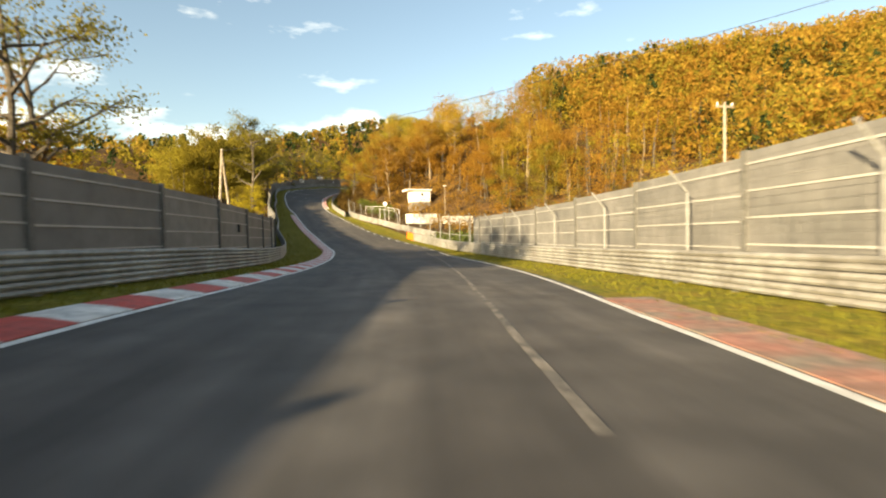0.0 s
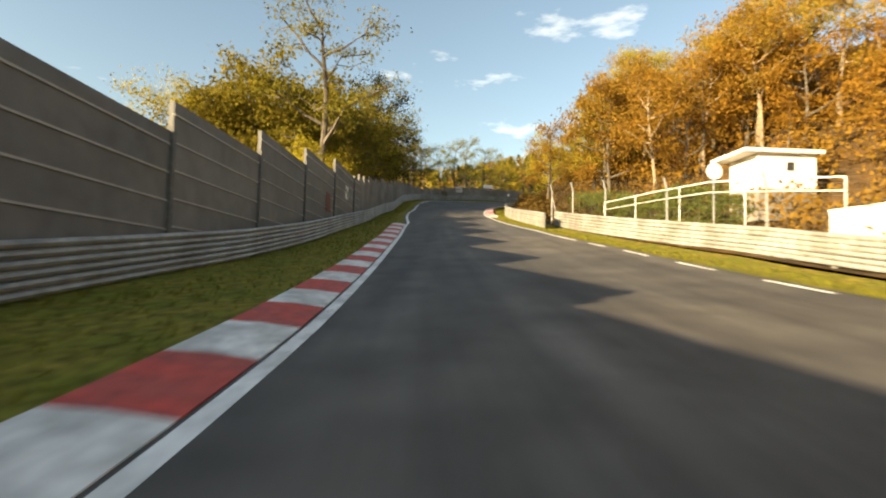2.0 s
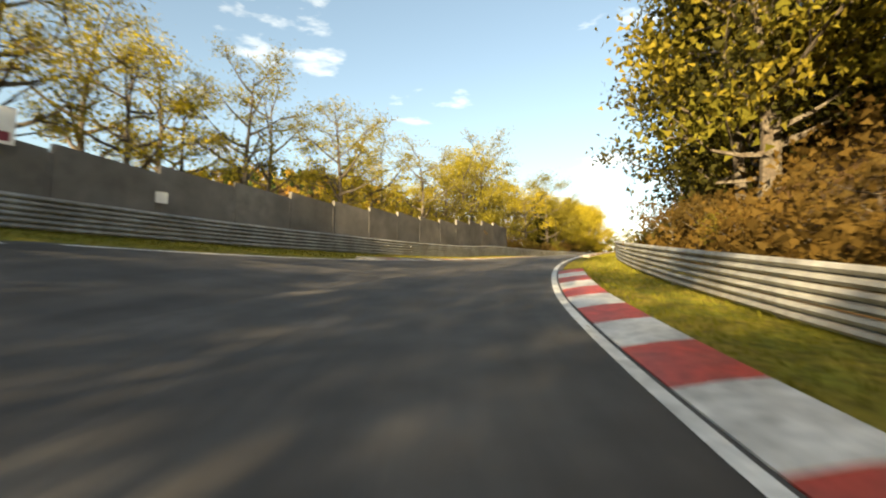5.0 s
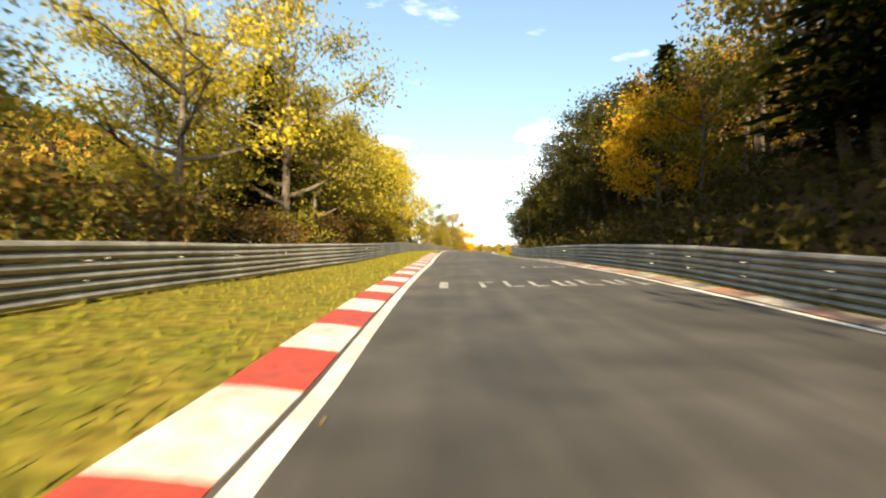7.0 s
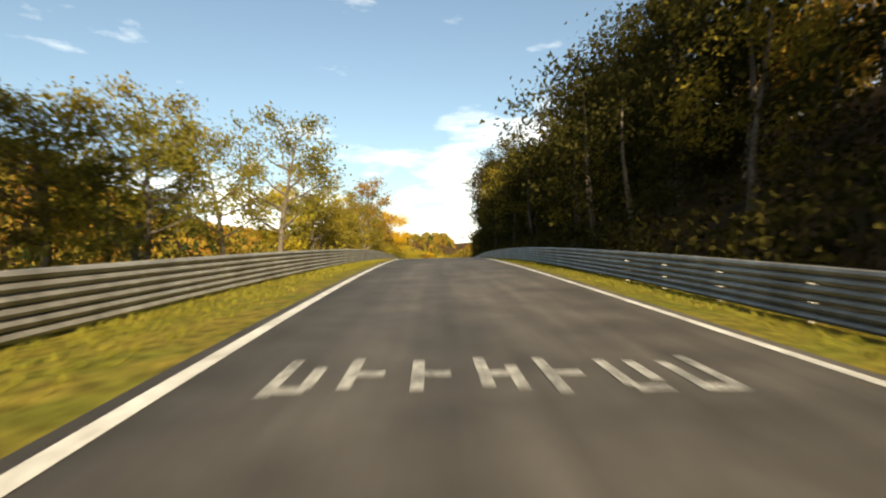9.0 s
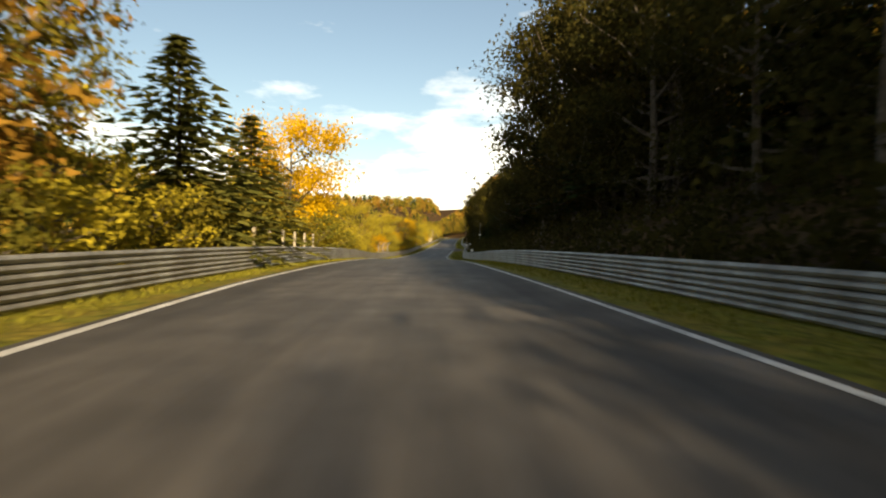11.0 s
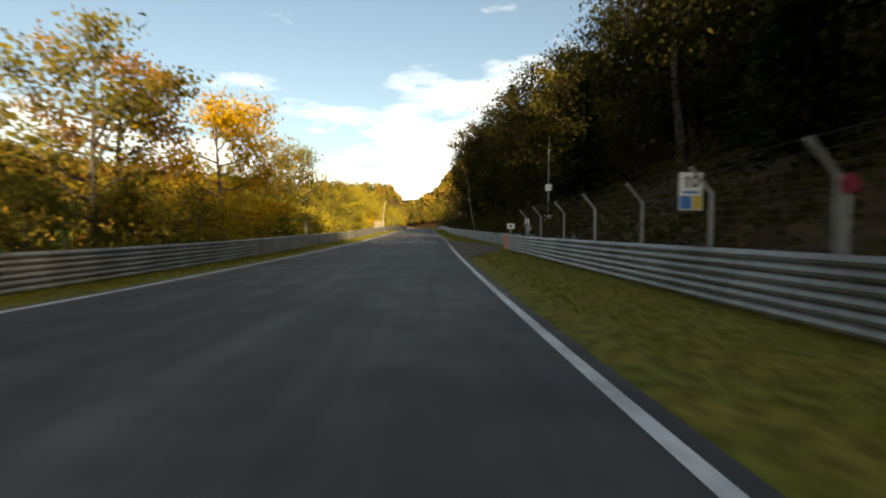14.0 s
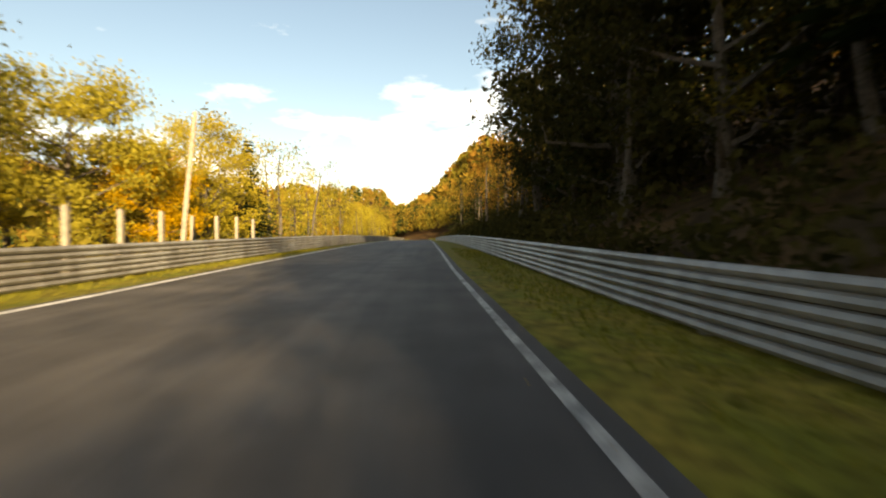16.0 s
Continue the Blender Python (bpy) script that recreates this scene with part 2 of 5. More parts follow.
def rise(s, u):
    """The land's height over the road's plane at stations s and offsets u (arrays)."""
    left, right = table(RAIL_L, s) - 1.6, table(RAIL_R, s) + 1.4
    dl, dr = np.maximum(left - u, 0), np.maximum(u - right, 0)
    # right: a wooded hill, its foot well back from the first straight and close to the road after it
    foot = np.interp(s, [-60, 40, 75, 100, 118, 135, 1500], [52, 46, 20, 9, 5.0, 1.0, 0.8])
    steep = np.interp(s, [-60, 60, 100, 125, 150, 185, 230, 1500], [0.24, 0.3, 0.5, 0.66, 0.85, 0.75, 0.6, 0.55])
    up = np.maximum(dr - foot, 0)
    cap = np.interp(s, [60, 110, 150, 250, 400, 500], [46, 38, 26, 26, 32, 48])
    hr = cap * (1 - np.exp(-steep * up / cap)) - 0.02 * np.minimum(dr, foot)
    # left: the valley floor, then falling away beside the climb, with hills across the valley
    fall = np.interp(s, [-60, 110, 190, 230, 380, 1500], [0.02, 0.02, 0.12, 0.32, 0.3, 0.22])
    deep = np.interp(s, [-60, 120, 220, 400, 1500], [1.0, 1.0, 14, 14, 8])
    hl = -deep * (1 - np.exp(-fall * np.maximum(dl - 11, 0) / np.maximum(deep, 0.1)))
    hl = hl + np.interp(s, [-60, 110, 190, 220, 340, 420, 640, 760, 900, 1500], [8, 10, 56, 68, 70, 125, 132, 58, 22, 18]) * (1 + 0.2 * np.sin(s / 170.0)) * smooth(dl, 90, 380)
    # the hill that closes the valley ahead
    return hl + hr + smooth(s, 705, 820) * (1 - smooth(s, 900, 980)) * np.clip((u + 22) * 0.7, 0, 55)


def land(x, y):
    """The land's height at places x, y (arrays)."""
    x, y = np.asarray(x, float), np.asarray(y, float)
    flat_x, flat_y = x.ravel(), y.ravel()
    coarse = slice(0, len(ST), 8)
    out = np.empty(len(flat_x))
    for i in range(0, len(flat_x), 4000):
        px, py = flat_x[i:i + 4000], flat_y[i:i + 4000]
        d = (px[:, None] - CX[None, coarse]) ** 2 + (py[:, None] - CY[None, coarse]) ** 2
        k = np.argmin(d, 1) * 8
        dx, dy, a = px - CX[k], py - CY[k], HD[k]
        u, along = dx * np.cos(a) + dy * np.sin(a), -dx * np.sin(a) + dy * np.cos(a)
        s = ST[k] + np.clip(along, -4, 4)
        base = np.interp(s, ST, CZ) + np.clip(u, -12, 12) * np.tan(BK[k]) + camber(s, u)
        h = base + rise(s, u)
        # far from the road the heights told by all its stretches flow together
        wide = slice(0, 1600, 24)
        ox, oy, oa = CX[None, wide], CY[None, wide], HD[None, wide]
        ex, ey = px[:, None] - ox, py[:, None] - oy
        dist = np.sqrt(ex * ex + ey * ey)
        across = np.where(ex * np.cos(oa) + ey * np.sin(oa) > 0, dist, -dist)
        each = CZ[None, wide] + rise(np.broadcast_to(ST[None, wide], dist.shape), across)
        wt = np.exp(-(dist - dist.min(1, keepdims=True)) / 9.0)
        k2 = smooth(np.abs(u), 24, 55)
        out[i:i + 4000] = h * (1 - k2) + k2 * (each * wt).sum(1) / wt.sum(1)
        behind = np.maximum(-60 - (ST[k] + along), 0)
        out[i:i + 4000] += 40 * smooth(behind, 120, 500)
    return out.reshape(x.shape)


# ---- materials ----
def mat(name, color, rough=0.8, metal=0.0, scale=4.0, vary=0.15, bump=0.0, bump_scale=60.0, tint=None, tint_scale=0.6, spec=0.4, rnd=0.0, island=False):
    """A surface with grain and stains at two sizes."""
    m = bpy.data.materials.new(name)
    m.use_nodes = True
    nt = m.node_tree
    b = nt.nodes["Principled BSDF"]
    b.inputs["Roughness"].default_value, b.inputs["Metallic"].default_value = rough, metal
    b.inputs["Specular IOR Level"].default_value = spec
    geo = nt.nodes.new("ShaderNodeNewGeometry")

    def noise_at(s, detail=4.0):
        n = nt.nodes.new("ShaderNodeTexNoise")
        n.inputs["Scale"].default_value, n.inputs["Detail"].default_value = s, detail
        nt.links.new(geo.outputs["Position"], n.inputs["Vector"])
        return n.outputs["Fac"]

    def ramp(fac, lo, hi, a=0.3, c=0.7):
        r = nt.nodes.new("ShaderNodeMapRange")
        r.inputs["From Min"].default_value, r.inputs["From Max"].default_value = a, c
        r.inputs["To Min"].default_value, r.inputs["To Max"].default_value = lo, hi
        nt.links.new(fac, r.inputs[0])
        return r.outputs[0]

    col = nt.nodes.new("ShaderNodeMixRGB")
    col.inputs[1].default_value = (*color, 1)
    col.inputs[2].default_value = (*(tint or color), 1)
    nt.links.new(ramp(noise_at(tint_scale), 0, 1, 0.38, 0.62), col.inputs[0])
    hsv = nt.nodes.new("ShaderNodeHueSaturation")
    nt.links.new(col.outputs[0], hsv.inputs["Color"])
    val = ramp(noise_at(scale, 6), 1 - vary, 1 + vary)
    if rnd:
        src = geo.outputs["Random Per Island"]
        if not island:
            oi = nt.nodes.new("ShaderNodeObjectInfo")
            src = oi.outputs["Random"]
        mul = nt.nodes.new("ShaderNodeMath")
        mul.operation = "MULTIPLY"
        nt.links.new(val, mul.inputs[0]), nt.links.new(ramp(src, 1 - rnd, 1 + rnd, 0, 1), mul.inputs[1])
        val = mul.outputs[0]
    nt.links.new(val, hsv.inputs["Value"])
    nt.links.new(hsv.outputs[0], b.inputs["Base Color"])
    if bump:
        bp = nt.nodes.new("ShaderNodeBump")
        bp.inputs["Strength"].default_value, bp.inputs["Distance"].default_value = bump, 0.02
        nt.links.new(noise_at(bump_scale, 3), bp.inputs["Height"])
        nt.links.new(bp.outputs[0], b.inputs["Normal"])
    return m


def leaf_mat(name, color, second, glow=0.4, spread=0.26):
    """Leaves: two colours mixed leaf by leaf, tree by tree, letting some light through."""
    m = bpy.data.materials.new(name)
    m.use_nodes = True
    nt = m.node_tree
    nt.nodes.clear()
    out = nt.nodes.new("ShaderNodeOutputMaterial")
    geo, oi = nt.nodes.new("ShaderNodeNewGeometry"), nt.nodes.new("ShaderNodeObjectInfo")
    mean = nt.nodes.new("ShaderNodeMixRGB")
    mean.inputs[0].default_value = 0.62
    nt.links.new(geo.outputs["Random Per Island"], mean.inputs[1]), nt.links.new(oi.outputs["Random"], mean.inputs[2])
    col = nt.nodes.new("ShaderNodeMixRGB")
    col.inputs[1].default_value, col.inputs[2].default_value = (*color, 1), (*second, 1)
    nt.links.new(mean.outputs[0], col.inputs[0])
    hsv = nt.nodes.new("ShaderNodeHueSaturation")
    rng = nt.nodes.new("ShaderNodeMapRange")
    rng.inputs["To Min"].default_value, rng.inputs["To Max"].default_value = 1 - spread, 1 + spread
    nt.links.new(geo.outputs["Random Per Island"], rng.inputs[0])
    nt.links.new(rng.outputs[0], hsv.inputs["Value"]), nt.links.new(col.outputs[0], hsv.inputs["Color"])
    dif, tra = nt.nodes.new("ShaderNodeBsdfDiffuse"), nt.nodes.new("ShaderNodeBsdfTranslucent")
    mix = nt.nodes.new("ShaderNodeMixShader")
    mix.inputs[0].default_value = glow
    nt.links.new(hsv.outputs[0], dif.inputs[0]), nt.links.new(hsv.outputs[0], tra.inputs[0])
    nt.links.new(dif.outputs[0], mix.inputs[1]), nt.links.new(tra.outputs[0], mix.inputs[2])
    nt.links.new(mix.outputs[0], out.inputs[0])
    return m


ASPHALT = mat("asphalt", (0.056, 0.052, 0.049), 0.75, scale=0.9, vary=0.25, bump=0.25, bump_scale=90, tint=(0.082, 0.072, 0.063), tint_scale=0.12, spec=0.35)


def wear(m):
    """Long dark tyre bands, pale worn lanes and short stains that follow the road."""
    nt = m.node_tree
    b = nt.nodes["Principled BSDF"]
    old = b.inputs["Base Color"].links[0].from_socket
    uvn = nt.nodes.new("ShaderNodeUVMap")
    uvn.uv_map = "along"
    last = old
    for sx, sy, lo, hi, detail in ((0.012, 0.55, 0.72, 1.3, 3), (0.15, 2.2, 0.82, 1.2, 6), (0.9, 1.1, 0.85, 1.15, 5)):
        mp = nt.nodes.new("ShaderNodeMapping")
        mp.inputs["Scale"].default_value = (sx, sy, 1)
        nz = nt.nodes.new("ShaderNodeTexNoise")
        nz.inputs["Scale"].default_value, nz.inputs["Detail"].default_value = 1.0, detail
        r = nt.nodes.new("ShaderNodeMapRange")
        r.inputs["From Min"].default_value, r.inputs["From Max"].default_value = 0.33, 0.67
        r.inputs["To Min"].default_value, r.inputs["To Max"].default_value = lo, hi
        h = nt.nodes.new("ShaderNodeHueSaturation")
        nt.links.new(uvn.outputs[0], mp.inputs[0]), nt.links.new(mp.outputs[0], nz.inputs["Vector"])
        nt.links.new(nz.outputs["Fac"], r.inputs[0]), nt.links.new(r.outputs[0], h.inputs["Value"])
        nt.links.new(last, h.inputs["Color"])
        last = h.outputs[0]
    nt.links.new(last, b.inputs["Base Color"])


wear(ASPHALT)
PAINT = mat("white_road_paint", (0.72, 0.71, 0.68), 0.6, scale=9, vary=0.2, tint=(0.5, 0.49, 0.46), tint_scale=1.5)
OLDPAINT = mat("worn_white_paint", (0.2, 0.2, 0.19), 0.7, scale=14, vary=0.5, tint=(0.4, 0.395, 0.37), tint_scale=3)
RED = mat("red_kerb_paint", (0.5, 0.055, 0.035), 0.6, scale=7, vary=0.3, tint=(0.36, 0.06, 0.045), tint_scale=2, bump=0.2)
WHITE = mat("white_kerb_paint", (0.68, 0.66, 0.62), 0.6, scale=7, vary=0.22, tint=(0.45, 0.44, 0.41), tint_scale=2, bump=0.2)
OLDRED = mat("faded_red_kerb", (0.33, 0.15, 0.11), 0.75, scale=6, vary=0.35, tint=(0.22, 0.18, 0.14), tint_scale=1.2, bump=0.3)
OLDWHITE = mat("faded_white_kerb", (0.42, 0.37, 0.32), 0.75, scale=6, vary=0.35, tint=(0.27, 0.23, 0.18), tint_scale=1.2, bump=0.3)
GRASS = mat("grass", (0.14, 0.138, 0.02), 0.9, scale=5, vary=0.5, tint=(0.2, 0.155, 0.028), tint_scale=1.1, bump=0.9, bump_scale=35, spec=0.1)
SOIL = mat("forest_floor", (0.055, 0.036, 0.018), 0.95, scale=1.2, vary=0.4, tint=(0.09, 0.05, 0.02), tint_scale=0.3, bump=0.8, bump_scale=8, spec=0.1)
STEEL = mat("galvanised_rail", (0.31, 0.305, 0.285), 0.5, metal=0.12, scale=5, vary=0.25, tint=(0.2, 0.19, 0.17), tint_scale=0.8, bump=0.05)
POST = mat("galvanised_post", (0.3, 0.3, 0.29), 0.5, metal=0.35, scale=8, vary=0.2)
CONCRETE = mat("concrete_panel", (0.235, 0.215, 0.19), 0.85, scale=2, vary=0.22, tint=(0.16, 0.145, 0.125), tint_scale=0.5, bump=0.3, bump_scale=25, rnd=0.08)
PANEL = mat("grey_noise_panel", (0.17, 0.165, 0.157), 0.6, scale=2, vary=0.2, tint=(0.125, 0.123, 0.118), tint_scale=0.5, rnd=0.06)
WALLPOST = mat("dark_wall_post", (0.11, 0.108, 0.1), 0.65, scale=6, vary=0.25)
RIB = mat("pale_panel_rib", (0.34, 0.335, 0.315), 0.5, scale=6, vary=0.15)
WHITEWALL = mat("white_render", (0.75, 0.73, 0.68), 0.8, scale=3, vary=0.08, bump=0.15)
ORANGE = mat("orange_rail", (0.75, 0.2, 0.02), 0.5, scale=5, vary=0.15)
BARK = mat("bark", (0.065, 0.05, 0.036), 0.9, scale=8, vary=0.4, bump=0.8, bump_scale=30, tint=(0.1, 0.085, 0.065), tint_scale=2)
YELLOW = leaf_mat("yellow_leaves", (0.46, 0.37, 0.04), (0.29, 0.24, 0.035), 0.42)
GOLD = leaf_mat("golden_leaves", (0.40, 0.26, 0.045), (0.30, 0.2, 0.04), 0.5, 0.25)
BROWN = leaf_mat("brown_leaves", (0.13, 0.075, 0.02), (0.07, 0.05, 0.018))
# olive leaves with the wood's shade put into their colour
SHADED_OLIVE = leaf_mat("shade_darkened_olive_leaves", (0.034, 0.036, 0.011), (0.062, 0.05, 0.014))
FIR = leaf_mat("pale_needles", (0.14, 0.15, 0.04), (0.22, 0.19, 0.05), 0.4)
OLIVE = leaf_mat("olive_leaves", (0.11, 0.115, 0.022), (0.21, 0.16, 0.027))
RUST = leaf_mat("rusty_leaves", (0.31, 0.16, 0.03), (0.22, 0.13, 0.028), 0.45, 0.28)
NEEDLE = leaf_mat("needles", (0.025, 0.04, 0.014), (0.04, 0.055, 0.018), 0.15)


# ---- builders ----
def mesh_from(name, verts, faces, mats, which=None, smooth_it=False):
    me = bpy.data.meshes.new(name)
    me.from_pydata([tuple(v) for v in verts], [], faces)
    for m in mats:
        me.materials.append(m)
    if which is not None:
        me.polygons.foreach_set("material_index", which)
    if smooth_it:
        me.polygons.foreach_set("use_smooth", [True] * len(me.polygons))
    me.update()
    return me


def thing(name, label, category, place, group="", kind="", turn=0.0):
    ob = new(name)
    ob.matrix_world = Matrix.Translation(place) @ Matrix.Rotation(turn, 4, "Z")
    return tagged(ob, label, category, group, kind)


def child(name, me, parent, m=None, label=""):
    """A mesh under a thing; m: its pose in the thing's own space, or None for a mesh laid out in the world."""
    ob = new(name, me)
    ob.parent = parent
    ob.matrix_basis = parent.matrix_world.inverted() if m is None else m
    if parent.parent:
        ob.matrix_basis = (parent.parent.matrix_world @ parent.matrix_basis).inverted() if m is None else m
    return tagged(ob, label) if label else ob


def ribbon(stations, lines, closed=False):
    """A strip: for each station the row of places from lines(s); quads between."""
    verts, faces = [], []
    for s in stations:
        row = lines(s)
        n = len(row)
        verts += row
    for i in range(len(stations) - 1):
        for j in range(n - 1 if not closed else n):
            a, b = i * n + j, i * n + (j + 1) % n
            faces.append((a, b, b + n, a + n))
    return verts, faces


def box(x0, y0, z0, x1, y1, z1):
    v = [(x, y, z) for z in (z0, z1) for x, y in ((x0, y0), (x1, y0), (x1, y1), (x0, y1))]
    f = [(3, 2, 1, 0), (4, 5, 6, 7), (0, 1, 5, 4), (1, 2, 6, 5), (2, 3, 7, 6), (3, 0, 4, 7)]
    return v, f


def joined(*shapes):
    v, f = [], []
    for sv, sf in shapes:
        f += [tuple(i + len(v) for i in face) for face in sf]
        v += list(sv)
    return v, f


def tube(points, radii, sides=6, cap=True):
    v, f = [], []
    for k, (p, r) in enumerate(zip(points, radii)):
        p = Vector(p)
        d = (Vector(points[min(k + 1, len(points) - 1)]) - Vector(points[max(k - 1, 0)])).normalized()
        a = d.orthogonal().normalized()
        b = d.cross(a)
        for i in range(sides):
            w = 2 * math.pi * i / sides
            v.append(p + (a * math.cos(w) + b * math.sin(w)) * r)
    for k in range(len(points) - 1):
        for i in range(sides):
            j = (i + 1) % sides
            f.append((k * sides + i, k * sides + j, (k + 1) * sides + j, (k + 1) * sides + i))
    if cap:
        f.append(tuple(range(sides))[::-1])
        f.append(tuple((len(points) - 1) * sides + i for i in range(sides)))
    return v, f


# ---- ground, road, verges ----
def build_ground():
    def axis(lo, hi, step):
        core = np.arange(lo, hi + step, step)
        out = np.array([8, 20, 40, 75, 130, 220, 360, 600, 1000, 1700])
        return np.concatenate([lo - out[::-1], core, hi + out])

    xs, ys = axis(-160, 620, 6), axis(-130, 520, 6)
    gx, gy = np.meshgrid(xs, ys)
    z = land(gx, gy)
    bumps = np.array([noise.noise(Vector((x * 0.03, y * 0.03, 0))) for x, y in zip(gx.ravel(), gy.ravel())]).reshape(z.shape)
    # the strip under the road and its verges lies a little lower
    coarse = slice(0, len(ST), 8)
    near = np.full(gx.size, 1e9)
    fx, fy = gx.ravel(), gy.ravel()
    for i in range(0, gx.size, 4000):
        near[i:i + 4000] = np.sqrt(((fx[i:i + 4000, None] - CX[None, coarse]) ** 2 + (fy[i:i + 4000, None] - CY[None, coarse]) ** 2).min(1))
    near = near.reshape(z.shape)
    z = z - 0.9 * (1 - smooth(near, 14, 22)) + bumps * 1.5 * smooth(near, 20, 60)
    nx, ny = len(xs), len(ys)
    verts = np.stack([gx.ravel(), gy.ravel(), z.ravel()], 1).tolist()
    faces = [(j * nx + i, j * nx + i + 1, (j + 1) * nx + i + 1, (j + 1) * nx + i) for j in range(ny - 1) for i in range(nx - 1)]
    tagged(new("ground", mesh_from("ground", verts, faces, [SOIL], smooth_it=True)), "wooded valley floor and hillsides under fallen leaves", "ground", kind="structure")


build_ground()
LONG = list(np.arange(-60, 260, 2.0)) + list(np.arange(260, 560, 3.0)) + list(np.arange(560, 721, 10.0))


def lift_r(s):
    """How far the right rail and its verge lie below the road's plane."""
    return float(np.interp(s, [30, 42, 55, 64, 75, 88, 96, 118, 140, 205, 235, 262, 348, 372, 384, 418, 456, 480, 497, 532], [0, 0.06, -0.1, -0.35, -0.5, -0.2, -0.06, -0.14, -0.15, -0.14, -0.1, -0.26, -0.22, -0.1, 0, 0.04, 0, -0.08, -0.12, -0.14]))


def lift_l(s):
    """How far the left rail and the grass at its foot stand over the road's plane."""
    return float(np.interp(s, [60, 73, 86, 94, 103, 109, 118, 128, 136, 150, 165, 180, 195, 215, 229, 238, 268, 345, 385, 425, 463, 500, 540], [0, 0.14, 0.08, 0.04, -0.14, -0.14, 0.05, -0.1, -0.28, -0.2, 0, 0.1, 0.27, 0.27, 0.1, -0.02, -0.16, -0.05, -0.08, -0.1, -0.14, -0.05, -0.14]))


def build_road():
    def row(s):
        l, r = float(table(EDGE_L, s)) - 0.16, float(table(EDGE_R, s)) + 0.16
        return [at(s, l, -0.25)] + [at(s, l + (r - l) * k / 6) for k in range(7)] + [at(s, r, -0.25)]

    v, f = ribbon(LONG, row)
    me = mesh_from("road", v, f, [ASPHALT], smooth_it=False)
    # a map along (u) and across (v) the road, in metres, for the wear that follows it
    n, across = 9, []
    for s in LONG:
        l, r = float(table(EDGE_L, s)) - 0.16, float(table(EDGE_R, s)) + 0.16
        across += [(s, l)] + [(s, l + (r - l) * k / 6) for k in range(7)] + [(s, r)]
    uv = me.uv_layers.new(name="along")
    uv.data.foreach_set("uv", np.array([across[l.vertex_index] for l in me.loops], dtype=float).ravel())
    tagged(new("road", me), "worn grey asphalt race track climbing through a wooded valley", "road", kind="structure")
    for side, rows, rails, name in ((-1, EDGE_L, RAIL_L, "verge_left"), (1, EDGE_R, RAIL_R, "verge_right")):
        def strip(s):
            e, r = float(table(rows, s)) + side * 0.13, float(table(rails, s))
            us = [e, e + (r - e) * 0.33, e + (r - e) * 0.66, r, r + side * 1.3]
            out = []
            for k, u in enumerate(us):
                wob = 0.05 * noise.noise(Vector((s * 0.4, u * 0.8, 3))) if 0 < k else 0
                h = float(rise(np.array(s), np.array(u)))
                drop = lift_r(s) * (0, 0.33, 0.66, 1, 1)[k] if side > 0 else lift_l(s) * (0, 0.2, 0.5, 1, 1)[k]
                out.append(at(s, u, h - 0.03 + wob + drop + (0.02 if k else 0)))
            return out if side > 0 else out[::-1]
        def bank(s):
            r = float(table(rails, s))
            out = []
            for k, d in enumerate((1.25, 2.2, 3.6, 5.5, 8.0, 11.0, 15.0)):
                u = r + side * d
                wob = (0.12 + 0.05 * d) * noise.noise(Vector((s * 0.25, u * 0.4, 8))) if k else 0
                out.append(at(s, u, float(rise(np.array(s), np.array(u))) + wob + (lift_r(s) * max(0, 1 - d / 8) if side > 0 else 0) - (0.6 if k == 6 else 0.01)))
            return out if side > 0 else out[::-1]
        v, f = ribbon(LONG, bank)
        nm = name.replace("verge", "bank")
        tagged(new(nm, mesh_from(nm, v, f, [SOIL], smooth_it=True)), "rough bank of brown earth and fallen leaves behind the rail", "earth bank", kind="structure")
        v, f = ribbon(LONG, strip)
        tagged(new(name, mesh_from(name, v, f, [GRASS], smooth_it=True)), "mown grass verge between the asphalt and the guard rail", "grass verge", kind="structure")


build_road()


def marking(name, label, s0, s1, u, width, material, dz=0.006, step=1.5):
    ss = np.arange(s0, s1 + 0.01, step if s1 - s0 > step else (s1 - s0))
    v, f = ribbon(ss, lambda s: [at(s, u(s) - width / 2, dz), at(s, u(s) + width / 2, dz)])
    return tagged(new(name, mesh_from(name, v, f, [material])), label, "road marking", kind="structure")


edge_l, edge_r = (lambda s: float(table(EDGE_L, s)) + 0.1), (lambda s: float(table(EDGE_R, s)) - 0.08)
marking("edge_line", "solid white line along the road edge", -60, 720, edge_l, 0.18, PAINT)
marking("edge_line", "solid white line along the road edge", -60, 46, edge_r, 0.14, PAINT)
marking("edge_line", "solid white line along the road edge", 84, 485, edge_r, 0.14, PAINT)
marking("edge_line", "worn white line along the road edge", 485, 720, edge_r, 0.12, OLDPAINT)
for s in np.arange(48, 84, 3.0):
    marking("lane_dash", "short white dash across the exit", s, s + 1.7, edge_r, 0.14, PAINT)


